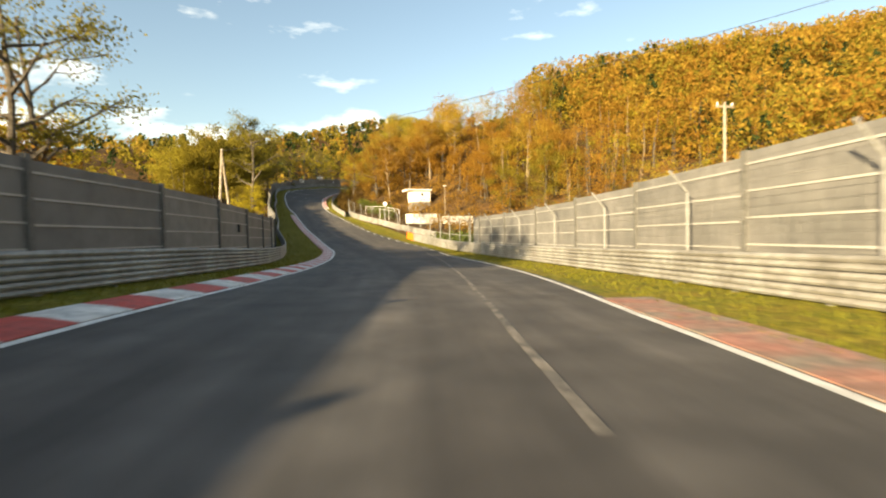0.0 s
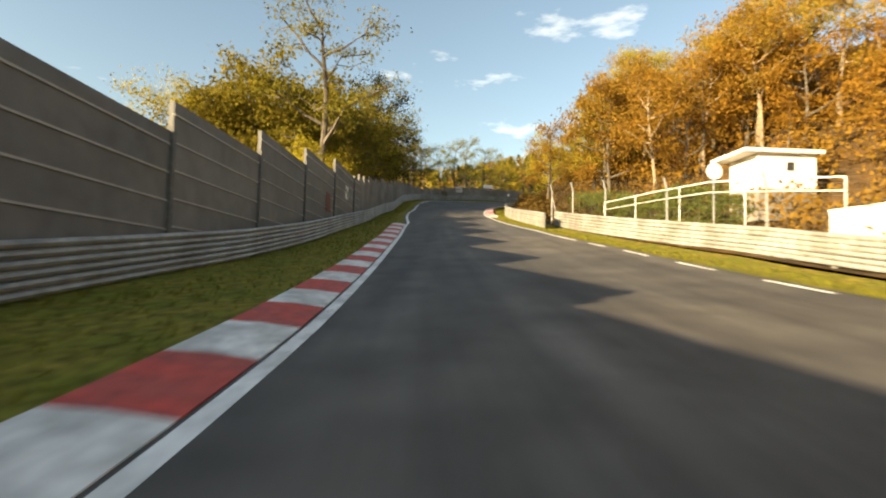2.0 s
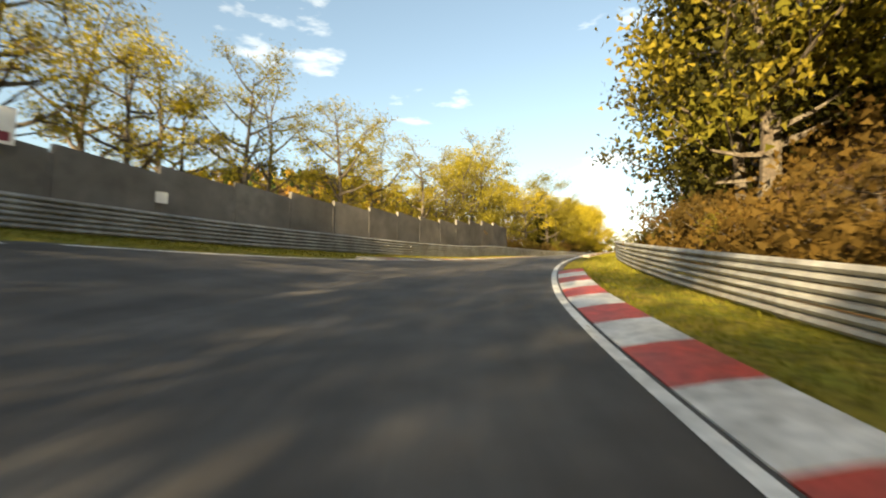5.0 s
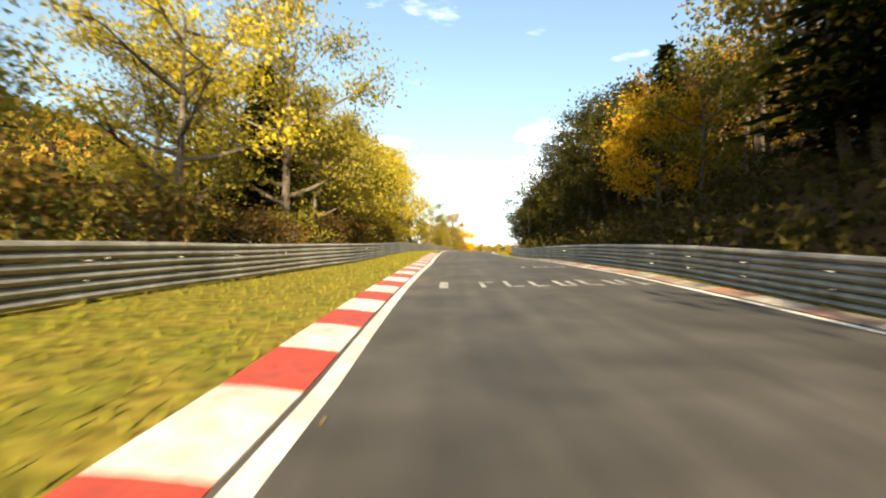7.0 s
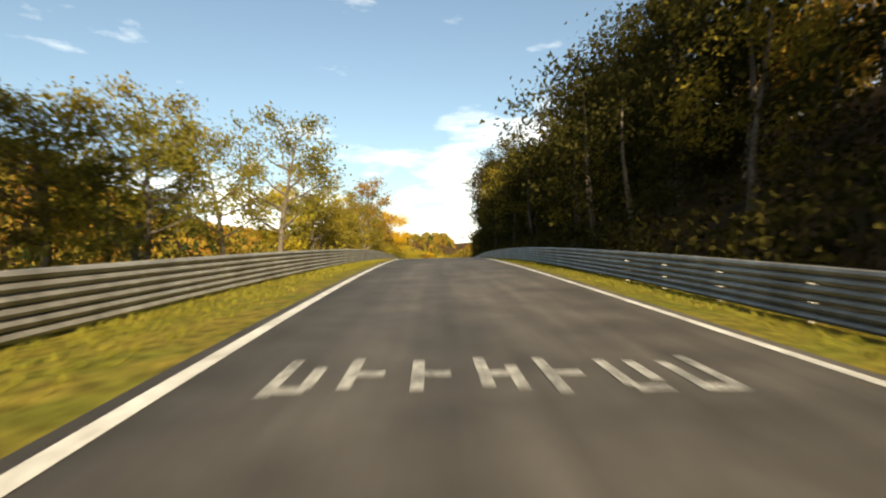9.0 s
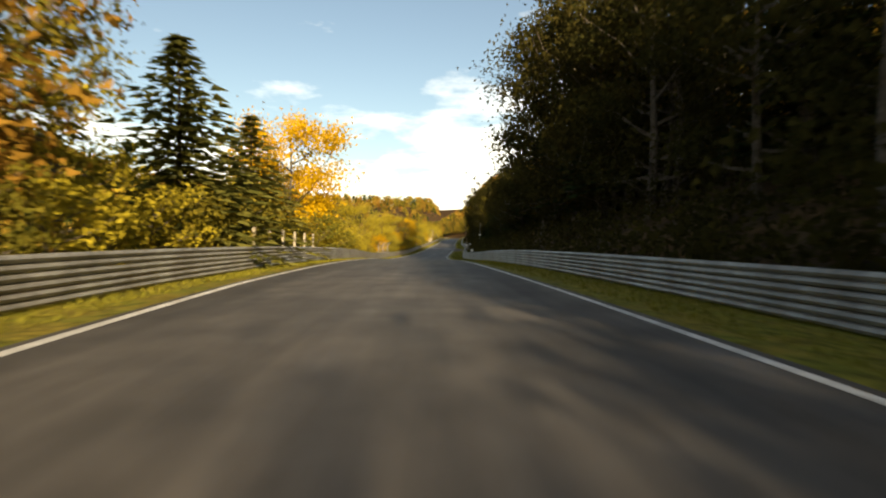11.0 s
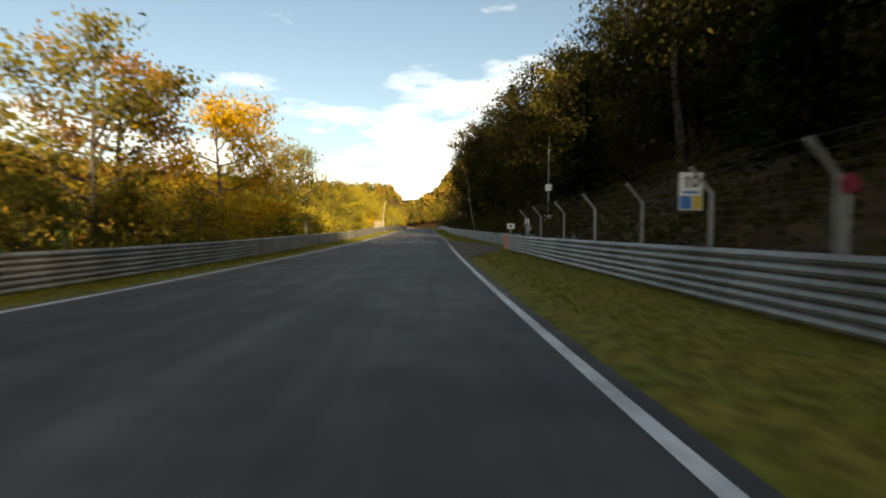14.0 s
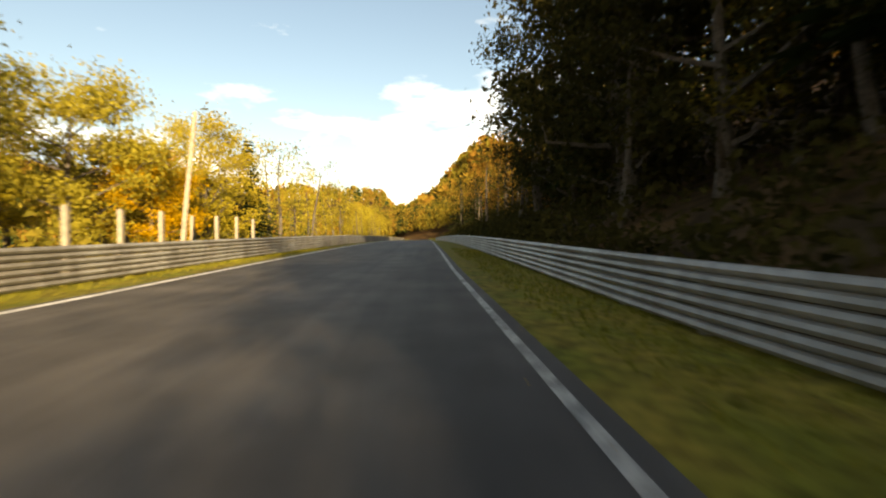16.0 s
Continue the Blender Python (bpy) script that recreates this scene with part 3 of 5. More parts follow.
def kerb(side, s0, s1, width, height, colours, label, block=1.4):
    """A low kerb of painted blocks outside the edge line."""
    rows = EDGE_L if side < 0 else EDGE_R
    root = thing("kerb", label, "kerb", at(s0, float(table(rows, s0)), 0), kind="structure")
    s, k = s0, 0
    while s < s1 - 0.2:
        def row(q):
            e = float(table(rows, q)) + side * 0.04
            o = e + side * width
            pts = [at(q, e, -0.05), at(q, e, 0.015), at(q, (e + o) / 2, height * 0.75), at(q, o - side * 0.05, height), at(q, o, -0.05)]
            return pts if side > 0 else pts[::-1]
        v, f = ribbon([s + 0.01, s + block / 2, s + block - 0.01], row)
        n = 5
        f += [tuple(range(n))[::-1], tuple(2 * n + i for i in range(n))]
        child("kerb_block", mesh_from("kerb_block", v, f, [colours[k % 2]]), root)
        s, k = s + block, k + 1
    return root


kerb(-1, -8, 98, 0.88, 0.12, (RED, WHITE), "red and white painted concrete kerb beside the road")
kerb(1, 108, 166, 0.8, 0.1, (WHITE, RED), "red and white painted concrete kerb on the inside of the bend")
kerb(-1, 172, 200, 0.68, 0.08, (OLDWHITE, OLDRED), "worn and faded red and white kerb at the foot of the climb")
kerb(-1, 200, 250, 0.68, 0.08, (WHITE, RED), "red and white painted concrete kerb beside the climb")
kerb(1, 180, 236, 0.5, 0.05, (OLDWHITE, OLDRED), "worn and faded red and white kerb beside the climb")


# ---- guard rails ----
def w_beam(rows, s0, s1, side, z0, material, off=0.0, step=2.66):
    """One W-shaped steel beam along a rail line; side: +1 right of the road, -1 left."""
    prof = [(0.0, 0.0), (0.05, 0.015), (0.085, 0.065), (0.06, 0.115), (0.005, 0.145), (0.06, 0.175), (0.085, 0.225), (0.05, 0.28), (0.0, 0.295)]
    ss = np.append(np.arange(s0, s1 - 0.3, step), s1)

    def row(s):
        r = float(table(rows, s)) + off
        pts = [at(s, r - side * d, z0(s) + h) for d, h in prof] + [at(s, r - side * (d - 0.006), z0(s) + h) for d, h in prof[::-1]]
        return pts if side > 0 else pts[::-1]
    v, f = ribbon(ss, row, closed=True)
    return mesh_from("beam", v, f, [material])


def post_mesh():
    v, f = joined(box(-0.06, -0.05, -0.4, 0.06, -0.04, 0.9), box(-0.06, 0.04, -0.4, 0.06, 0.05, 0.9), box(-0.06, -0.04, -0.4, -0.05, 0.04, 0.9))
    return mesh_from("post", v, f, [POST])


RAIL_POST = post_mesh()


def guard_rail(rows, side, s0, s1, lift=lambda s: 0.0, off=0.0, spacing=2.66, beams=3, label="galvanised steel guard rail with three stacked beams on steel posts", end=None):
    root = thing("guard_rail", label, "guard rail", at(s0, float(table(rows, s0)) + off, 0), group="guard rails beside the track")
    for k in range(beams):
        child("beam", w_beam(rows, s0, s1, side, lambda s: 0.04 + 0.308 * k + lift(s), end or STEEL, off), root)
    for s in np.arange(s0 + 0.6, s1, spacing):
        m = Matrix.Translation(at(s, float(table(rows, s)) + off + side * 0.09, lift(s))) @ Matrix.Rotation(heading(s) + (math.pi if side < 0 else 0), 4, "Z")
        child("post", RAIL_POST, root, root.matrix_world.inverted() @ m)
    return root


for a in np.arange(-40, 700, 40.0):
    guard_rail(RAIL_L, -1, a, a + 40, lift_l)
for a, b in ((-40, 0), (0, 40), (40, 62.5), (93, 126), (126, 166), (166, 206), (206, 246), (246, 286), (286, 326), (326, 366), (366, 406), (406, 446), (446, 479),
             (512, 546), (546, 586), (586, 626), (626, 700)):
    guard_rail(RAIL_R, 1, a, b, lift_r)
guard_rail(RAIL_BEHIND, 1, 63.8, 95, lift_r)
guard_rail(RAIL_R, 1, 62.5, 65.3, lift_r, end=ORANGE, label="orange painted end of a steel guard rail")
guard_rail(RAIL_R, 1, 479, 481, lift_r, end=ORANGE, label="orange painted end of a steel guard rail")


# ---- walls ----
def wall_panel(name, rows, off, s0, s1, base, top, thick, mats, ribs=0):
    side = 1 if off > 0 else -1
    u0, u1 = float(table(rows, s0)) + off, float(table(rows, s1)) + off
    a, b = at(s0, u0), at(s1, u1)
    za = max(a.z, b.z)
    out = (Vector((math.cos(heading(s0)), math.sin(heading(s0)), 0)) * side)
    v, f, w = [], [], []

    def slab(lo, hi, d0, d1, m):
        pts = []
        for p, q in ((a, 0), (b, 1)):
            g = Vector((p.x, p.y, 0))
            pts += [g + out * d0 + Vector((0, 0, lo if lo < 0 else za + lo)), g + out * d1 + Vector((0, 0, lo if lo < 0 else za + lo)),
                    g + out * d1 + Vector((0, 0, za + hi)), g + out * d0 + Vector((0, 0, za + hi))]
        n = len(v)
        v.extend(pts)
        for face in ((0, 1, 2, 3), (7, 6, 5, 4), (0, 4, 5, 1), (1, 5, 6, 2), (2, 6, 7, 3), (3, 7, 4, 0)):
            f.append(tuple(n + i for i in face))
            w.append(m)
    n0 = len(v)
    for p in (a, b):
        g = Vector((p.x, p.y, 0))
        v.extend([g + Vector((0, 0, p.z + base)), g + out * thick + Vector((0, 0, p.z + base)), g + out * thick + Vector((0, 0, za + top)), g + Vector((0, 0, za + top))])
    for face in ((0, 1, 2, 3), (7, 6, 5, 4), (0, 4, 5, 1), (1, 5, 6, 2), (2, 6, 7, 3), (3, 7, 4, 0)):
        f.append(tuple(n0 + i for i in face))
        w.append(0)
    for k in range(ribs):
        z = top * (k + 0.5) / ribs
        slab(z, z + 0.05, -0.03, 0.02, 1)
    return mesh_from(name, v, f, mats, w)


def noise_wall(rows, off, s0, s1, spacing, height, mats, ribs, label, post_mat, jitter=0.0):
    root = thing("noise_wall", label, "noise wall", at(s0, float(table(rows, s0)) + off, 0), kind="structure")
    side = 1 if off > 0 else -1
    s = s0
    rng = random.Random(int(s0) + 7)
    while s < s1 - 0.5:
        e = min(s + spacing, s1)
        top = float(height(s + spacing / 2)) + rng.uniform(-jitter, jitter)
        child("panel", wall_panel("panel", rows, off, s + 0.06, e - 0.06, -0.6, top, 0.14, mats, ribs), root)
        p = at(s, float(table(rows, s)) + off)
        w, up = (0.09, 0.12) if ribs else (0.075, 0.02)
        v, f = box(*((-w, -w) if ribs else (-0.13, -w)), -0.6, w if ribs else -0.004, w, max(top, float(height(s - spacing / 2))) + up if ribs else top - 0.15)
        m = Matrix.Translation(p + Vector((0, 0, 0))) @ Matrix.Rotation(heading(s), 4, "Z")
        child("post", mesh_from("wall_post", v, f, [post_mat]), root, root.matrix_world.inverted() @ m)
        s = e
    return root


noise_wall(WALL_L, -0.001, -42, 104, 6.0, lambda s: np.interp(s, [0, 12, 43, 56, 66, 74, 88, 96, 104], [2.9, 2.95, 3.1, 3.55, 3.7, 3.8, 3.8, 3.45, 3.05]), [PANEL, RIB], 5, "grey panelled noise wall with pale horizontal ribs behind the rail", WALLPOST)
noise_wall(WALL_L, -0.05, 104, 205.2, 3.1, lambda s: np.interp(s, [104, 118, 122, 143, 152, 165, 190, 199, 208], [3.0, 2.85, 2.35, 1.45, 1.95, 2.4, 3.1, 3.55, 3.3]), [CONCRETE], 0, "stepped brown-grey concrete noise wall behind the rail", CONCRETE, 0.05)
noise_wall(RAIL_R, 0.9, -42, 44, 6.0, lambda s: np.interp(s, [0, 15, 44], [3.45, 3.35, 3.2]), [PANEL, RIB], 5, "pale grey panelled noise wall behind the rail", WALLPOST)



# ---- trees ----
def leaf_cloud(rng, centres, per, spread, size, flat=0.7):
    """Many small leaf faces round the given clump centres."""
    n = len(centres) * per
    c = np.repeat(np.array(centres), per, 0)
    g = rng.normal(0, 1, (n, 3)) * np.repeat(np.array(spread).reshape(-1, 1) * np.ones((len(centres), 1)), per, 0)
    g[:, 2] *= flat
    p = c + g
    a = rng.normal(0, 1, (n, 3))
    a /= np.linalg.norm(a, axis=1, keepdims=True)
    b = np.cross(a, rng.normal(0, 1, (n, 3)))
    b /= np.linalg.norm(b, axis=1, keepdims=True)
    s = size * rng.uniform(0.6, 1.3, (n, 1))
    v = np.stack([p - a * s, p + b * s * 1.1, p + a * s], 1).reshape(-1, 3)
    f = np.arange(3 * n).reshape(-1, 3)
    return v, f


def quads(name, v, f, m):
    me = bpy.data.meshes.new(name)
    me.from_pydata(v.tolist(), [], f.tolist())
    me.materials.append(m)
    me.update()
    return me


def broadleaf(seed, height, radius, bare, limbs, per, leaf, m, spread=0.55, bark=None, twigs=3, flat=0.62):
    """Meshes of a broadleaved tree: a trunk with limbs, boughs and twigs, and a crown of leaf clumps carried by them."""
    rng = np.random.default_rng(seed)
    lean = rng.normal(0, 0.045, 2)
    zs = np.linspace(-0.6, height * 0.86, 9)
    thick = height * (0.012 if bark else 0.017) + 0.05

    def axis(z):
        return np.array([lean[0] * z + 0.16 * math.sin(z * 0.55 + seed), lean[1] * z + 0.16 * math.cos(z * 0.45 + seed), z])

    shapes = [tube([axis(z) for z in zs], [thick * (1.25 if k == 0 else 1 - 0.85 * k / 8) for k in range(9)], 7)]
    centres, sizes = [], []
    for k in range(limbs):
        frac = (k + rng.uniform(0.1, 0.9)) / limbs
        z0 = height * (bare * 0.8 + (0.84 - bare * 0.8) * frac)
        w = k * 2.4 + rng.uniform(-0.6, 0.6)
        full = math.sin(math.pi * min(1.0, 0.2 + 0.72 * frac)) ** 0.6
        reach = radius * full * rng.uniform(0.72, 1.1)
        climb = reach * rng.uniform(0.25, 0.7) + height * 0.1 * frac
        out = np.array([math.cos(w), math.sin(w), 0])
        p0 = axis(z0)
        bend = rng.normal(0, 0.13 * reach, 3)
        pts = [p0, p0 + out * reach * 0.33 + np.array([0, 0, climb * 0.22]) + bend * 0.5, p0 + out * reach * 0.68 + np.array([0, 0, climb * 0.6]) + bend, p0 + out * reach + np.array([0, 0, climb])]
        r0 = thick * (0.52 - 0.3 * frac) + 0.012
        shapes.append(tube(pts, [r0, r0 * 0.7, r0 * 0.42, 0.012], 4 if height > 5 else 3, False))
        centres.append(pts[3]), sizes.append(1.0)
        for j in range(twigs):
            q = pts[1] + (pts[2] - pts[1]) * rng.uniform(0, 1) if j % 2 else pts[2] + (pts[3] - pts[2]) * rng.uniform(0, 0.6)
            turn = w + rng.choice((-1, 1)) * rng.uniform(0.5, 1.2)
            length = reach * rng.uniform(0.28, 0.5)
            tip = q + np.array([math.cos(turn), math.sin(turn), rng.uniform(-0.15, 0.8)]) * length
            mid = (q + tip) / 2 + rng.normal(0, 0.1 * length, 3)
            if height > 5 and m not in (SHADED_OLIVE, RUST, AMBER):
                shapes.append(tube([q, mid, tip] if flat < 0.5 else [q, tip], [r0 * 0.34 + 0.006, r0 * 0.2 + 0.006, 0.007], 3, False))
            centres += [tip, mid]
            sizes += [rng.uniform(0.75, 1.15), 0.8]
    for z in (0.84, 0.9, 0.96):
        centres.append(axis(height * z) + rng.normal(0, 0.25, 3)), sizes.append(0.9)
    v, f = leaf_cloud(rng, centres, per, np.array(sizes) * spread, leaf, flat)
    return mesh_from("trunk", *joined(*shapes), [bark or BARK]), quads("crown", v, f, m)


def conifer(seed, height, radius, m, rings=30, low=0.1):
    rng = np.random.default_rng(seed)
    trunk = tube([(0, 0, -0.6), (0.05, 0, height * 0.5), (0, 0, height)], [height * 0.014 + 0.06, height * 0.009, 0.02], 7)
    pv, pf = [], []
    for k in range(rings):
        frac = k / (rings - 1)
        z = height * (low + (0.98 - low) * frac)
        r = radius * (1 - frac) ** 0.85 + 0.12
        for w in np.arange(0, 2 * math.pi, 2 * math.pi / max(5, int(11 * (1 - frac) + 4))):
            w2, rr = w + rng.uniform(-0.3, 0.3), r * rng.uniform(0.65, 1.15)
            d, n = np.array([math.cos(w2), math.sin(w2), 0]), np.array([-math.sin(w2), math.cos(w2), 0])
            steps = max(2, int(rr / 0.6))
            for j in range(steps):
                t0 = (j + 0.4) / steps
                c = np.array([0, 0, z]) + d * rr * t0 + np.array([0, 0, -0.22 * rr * t0 ** 1.5])
                for side in (-1, 1, 0):
                    q = d * 0.52 + n * side * 0.38 + rng.normal(0, 0.06, 3) + np.array([0, 0, -0.10])
                    e = np.cross(q, [0, 0, 1.0]) * 0.6 + np.array([0, 0, rng.uniform(-0.2, 0.2)])
                    i = len(pv)
                    pv += [c - e * 0.6, c + q * 0.8 - e * 0.2, c + q * 1.2, c + e * 0.6]
                    pf.append((i, i + 1, i + 2, i + 3))
    return mesh_from("trunk", *trunk, [BARK]), quads("crown", np.array(pv), np.array(pf), m)


PALEBARK = mat("pale_bark", (0.24, 0.18, 0.12), 0.9, scale=6, vary=0.35, bump=0.5, bump_scale=25, tint=(0.22, 0.17, 0.11), tint_scale=1.5)
AMBER = leaf_mat("amber_leaves", (0.58, 0.36, 0.02), (0.45, 0.26, 0.02), 0.42, 0.4)
KHAKI = leaf_mat("khaki_leaves", (0.25, 0.21, 0.035), (0.14, 0.125, 0.025))
HEDGE = leaf_mat("hedge_leaves", (0.09, 0.12, 0.03), (0.14, 0.15, 0.035))
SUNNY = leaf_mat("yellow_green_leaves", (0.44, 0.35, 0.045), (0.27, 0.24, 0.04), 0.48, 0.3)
KINDS = {
    "yellow": [broadleaf(1, 11, 3.7, 0.12, 13, 42, 0.16, YELLOW, 0.6), broadleaf(2, 9, 3.5, 0.08, 13, 42, 0.16, YELLOW, 0.6)],
    "olive": [broadleaf(3, 13, 4.0, 0.16, 14, 40, 0.165, OLIVE, 0.68), broadleaf(4, 11, 3.8, 0.1, 13, 42, 0.165, OLIVE, 0.66)],
    "rust": [broadleaf(5, 13, 4.1, 0.14, 14, 40, 0.17, RUST, 0.7), broadleaf(6, 12, 3.8, 0.1, 13, 42, 0.17, RUST, 0.68)],
    "thin": [broadleaf(7, 14, 4.6, 0.3, 12, 36, 0.095, KHAKI, 0.5, None, 4, 0.4), broadleaf(8, 10, 4.0, 0.28, 11, 36, 0.09, YELLOW, 0.45, None, 4, 0.4)],
    "spruce": [conifer(9, 15, 4.2, NEEDLE), conifer(10, 13, 3.6, NEEDLE)],
    "fir": [conifer(13, 11, 5.8, FIR, 26), conifer(14, 10, 5.2, FIR, 24)],
    # dark and tall: olive trees whose leaf colour is lowered to stand for shade
    "dark": [broadleaf(15, 13, 4.3, 0.06, 14, 34, 0.19, SHADED_OLIVE, 0.72), broadleaf(16, 12, 4.1, 0.05, 14, 34, 0.19, SHADED_OLIVE, 0.72)],
    "tall": [broadleaf(29, 18, 5.0, 0.07, 18, 48, 0.17, SHADED_OLIVE, 0.8), broadleaf(30, 17, 4.8, 0.06, 18, 48, 0.17, SHADED_OLIVE, 0.8)],
    "gold": [broadleaf(23, 10, 4.2, 0.08, 15, 85, 0.13, AMBER, 0.66), broadleaf(24, 9.5, 4.0, 0.08, 15, 85, 0.13, AMBER, 0.66)],
    "lace": [broadleaf(25, 10.5, 3.7, 0.1, 14, 72, 0.115, YELLOW, 0.62), broadleaf(26, 10, 3.6, 0.1, 14, 72, 0.115, YELLOW, 0.62)],
    "fine": [broadleaf(21, 12, 4.0, 0.2, 13, 70, 0.1, SUNNY, 0.62), broadleaf(22, 11, 4.0, 0.16, 13, 76, 0.1, KHAKI, 0.64)],
    "sunny": [broadleaf(27, 11, 4.1, 0.06, 16, 110, 0.115, SUNNY, 0.68), broadleaf(28, 10, 4.4, 0.04, 17, 115, 0.12, SUNNY, 0.72)],
    "wood": [broadleaf(17, 14, 3.1, 0.42, 11, 40, 0.135, GOLD, 0.62, PALEBARK), broadleaf(18, 13, 2.9, 0.4, 11, 40, 0.135, RUST, 0.62, PALEBARK)],
    "bush": [broadleaf(11, 3.4, 2.0, 0.03, 10, 26, 0.11, OLIVE, 0.4, None, 2), broadleaf(12, 3.0, 2.0, 0.03, 10, 26, 0.11, YELLOW, 0.4, None, 2), broadleaf(19, 3.2, 2.0, 0.03, 10, 26, 0.11, BROWN, 0.4, None, 2), broadleaf(20, 3.2, 1.9, 0.02, 11, 40, 0.1, HEDGE, 0.4, None, 2)],
}
WORDS = {"yellow": ("yellow autumn leaves", "tree"), "olive": ("green-brown early autumn leaves", "tree"), "rust": ("rust-brown autumn leaves", "tree"),
         "thin": ("sparse leaves and bare twigs", "tree"), "spruce": ("dark green needles", "spruce"), "fir": ("sunlit grey-green needles", "spruce"), "dark": ("dense shade-darkened olive leaves", "tree"), "tall": ("dense shade-darkened olive leaves on a tall trunk", "tree"), "gold": ("dense golden-orange leaves", "tree"), "lace": ("fine bright yellow leaves", "tree"), "fine": ("dense olive and yellow leaves", "tree"), "sunny": ("dense sunlit yellow-green leaves", "tree"), "wood": ("thin autumn leaves above a bare pale trunk", "tree"), "bush": ("dense autumn foliage", "bush")}
tree_rng = random.Random(5)


def tree(kind, s, u, size=1.0, which=None):
    k = which if which is not None else tree_rng.randrange(2)
    p = at(s, u)
    p.z = float(land([p.x], [p.y])[0])
    word, cat = WORDS[kind]
    root = thing(cat, ("spruce tree with " if kind in ("spruce", "fir") else "bush with " if kind == "bush" else "broadleaved tree with ") + word, cat, p, group=("trees along the track" if kind != "bush" else "bushes along the track"))
    root.matrix_world = Matrix.Translation(p) @ Matrix.Rotation(tree_rng.uniform(0, 6.28), 4, "Z") @ Matrix.Scale(size * tree_rng.uniform(0.92, 1.08), 4)
    for name, me in zip(("trunk", "crown"), KINDS[kind][k]):
        ob = new(name, me)
        ob.parent = root
    return root


GROVE = []


def stand(kinds, s0, s1, u0, u1, count, lo=0.8, hi=1.2, rails=None, deep=False, full=0.24):
    """A belt of trees; u0, u1 are counted outward from the rail. Deep ones join the woods behind, with the given share of their leaves."""
    side = 1 if rails is RAIL_R else -1
    for _ in range(count):
        s = tree_rng.uniform(s0, s1)
        u = float(table(rails, s)) + side * tree_rng.uniform(u0, u1)
        if deep:
            GROVE.append((tree_rng.choice(kinds), tree_rng.randrange(2), ground_spot(s, u), tree_rng.uniform(0, 6.28), tree_rng.uniform(lo, hi), full))
        else:
            tree(tree_rng.choice(kinds), s, u, tree_rng.uniform(lo, hi))


def plant_grove():
    """The trees deeper in the woods, too many to count, joined by what they are made of."""
    rng = np.random.default_rng(77)
    piles = {}
    for kind, k, p, turn, size, full in GROVE:
        for me in KINDS[kind][k]:
            v = np.empty(len(me.vertices) * 3)
            me.vertices.foreach_get("co", v)
            v = v.reshape(-1, 3) * size
            leafy = me.name.startswith("crown")
            f = np.array([tuple(q.vertices) for q in me.polygons if len(q.vertices) == len(me.polygons[0].vertices)])
            if leafy:
                f = f[rng.random(len(f)) < full]
            else:
                f = f[:56]
            c, s = math.cos(turn), math.sin(turn)
            v = np.stack([v[:, 0] * c - v[:, 1] * s + p.x, v[:, 0] * s + v[:, 1] * c + p.y, v[:, 2] + p.z], 1)
            used, f2 = np.unique(f, return_inverse=True)
            piles.setdefault((me.materials[0].name, f.shape[1]), []).append((v[used], f2.reshape(f.shape)))
    for (name, _), shapes in piles.items():
        n, vs, fs = 0, [], []
        for v, f in shapes:
            vs.append(v), fs.append(f + n)
            n += len(v)
        me = quads("deep_woods", np.concatenate(vs), np.concatenate(fs), bpy.data.materials[name])
        tagged(new("deep_woods", me), name.replace("_", " ") + " of the trees deeper in the woods", "woods", kind="stuff")


def ground_spot(s, u):
    p = at(s, u)
    p.z = float(land([p.x], [p.y])[0])
    return p



# first straight: behind the left wall
stand(["rust", "olive", "yellow"], -20, 80, 16, 55, 14, 0.6, 0.85, rails=RAIL_L, deep=True, full=0.8)
tree("thin", 25, -15.5, 0.9, 0), tree("thin", 29, -17.5, 0.85, 1), tree("rust", 31, -19, 0.6), tree("rust", 24.5, -17.5, 0.72, 1), tree("thin", 22.5, -15, 0.85, 0)
stand(["olive", "rust", "olive"], 3, 14, 7, 12, 6, 0.8, 0.95, rails=RAIL_L)
tree("thin", 104, -9.2, 1.3, 0), tree("olive", 112, -9.8, 0.62, 1)
stand(["olive", "yellow"], 88, 112, 3, 9, 5, 0.4, 0.55, rails=RAIL_L)
stand(["thin", "thin", "olive"], 108, 146, 5.5, 12, 12, 0.95, 1.25, rails=RAIL_L)
stand(["olive", "fine", "olive"], 106, 124, 12, 21, 16, 0.85, 1.05, rails=RAIL_L, deep=True, full=0.9)
tree("olive", 123, -15.2, 1.1, 0), tree("olive", 119, -16.5, 1.05, 1)
tree("tall", 134, -16.5, 0.95, 0), tree("fine", 131, -14.9, 1.3, 1), tree("fine", 127.5, -14.2, 1.0, 1)
stand(["thin", "thin", "thin"], 136, 156, 4.5, 10, 7, 0.9, 1.15, rails=RAIL_L)
for s in np.arange(146, 214, 3.6):
    tree("thin", s, float(table(RAIL_L, s)) - tree_rng.uniform(2.5, 6.5), tree_rng.uniform(0.85, 1.05) * (1 - 0.005 * (s - 146)))
for s in np.arange(138, 208, 4.4):
    tree("thin", s, float(table(RAIL_L, s)) - tree_rng.uniform(5, 12), tree_rng.uniform(0.7, 0.95))
tree("bush", 150, float(table(RAIL_L, 150)) - 0.25, 0.42, 0)
# a hedge and slim woods behind the fence at the exit
for s in np.arange(86.5, 108, 1.7):
    tree("bush", s, float(table(RAIL_R, s)) + 6.0 + tree_rng.uniform(-0.4, 0.8), tree_rng.uniform(0.5, 0.66), 3)
# inside of the bend
stand(["lace", "fine", "wood", "fine"], 126, 176, 6.0, 17, 28, 0.7, 1.05, rails=RAIL_R)
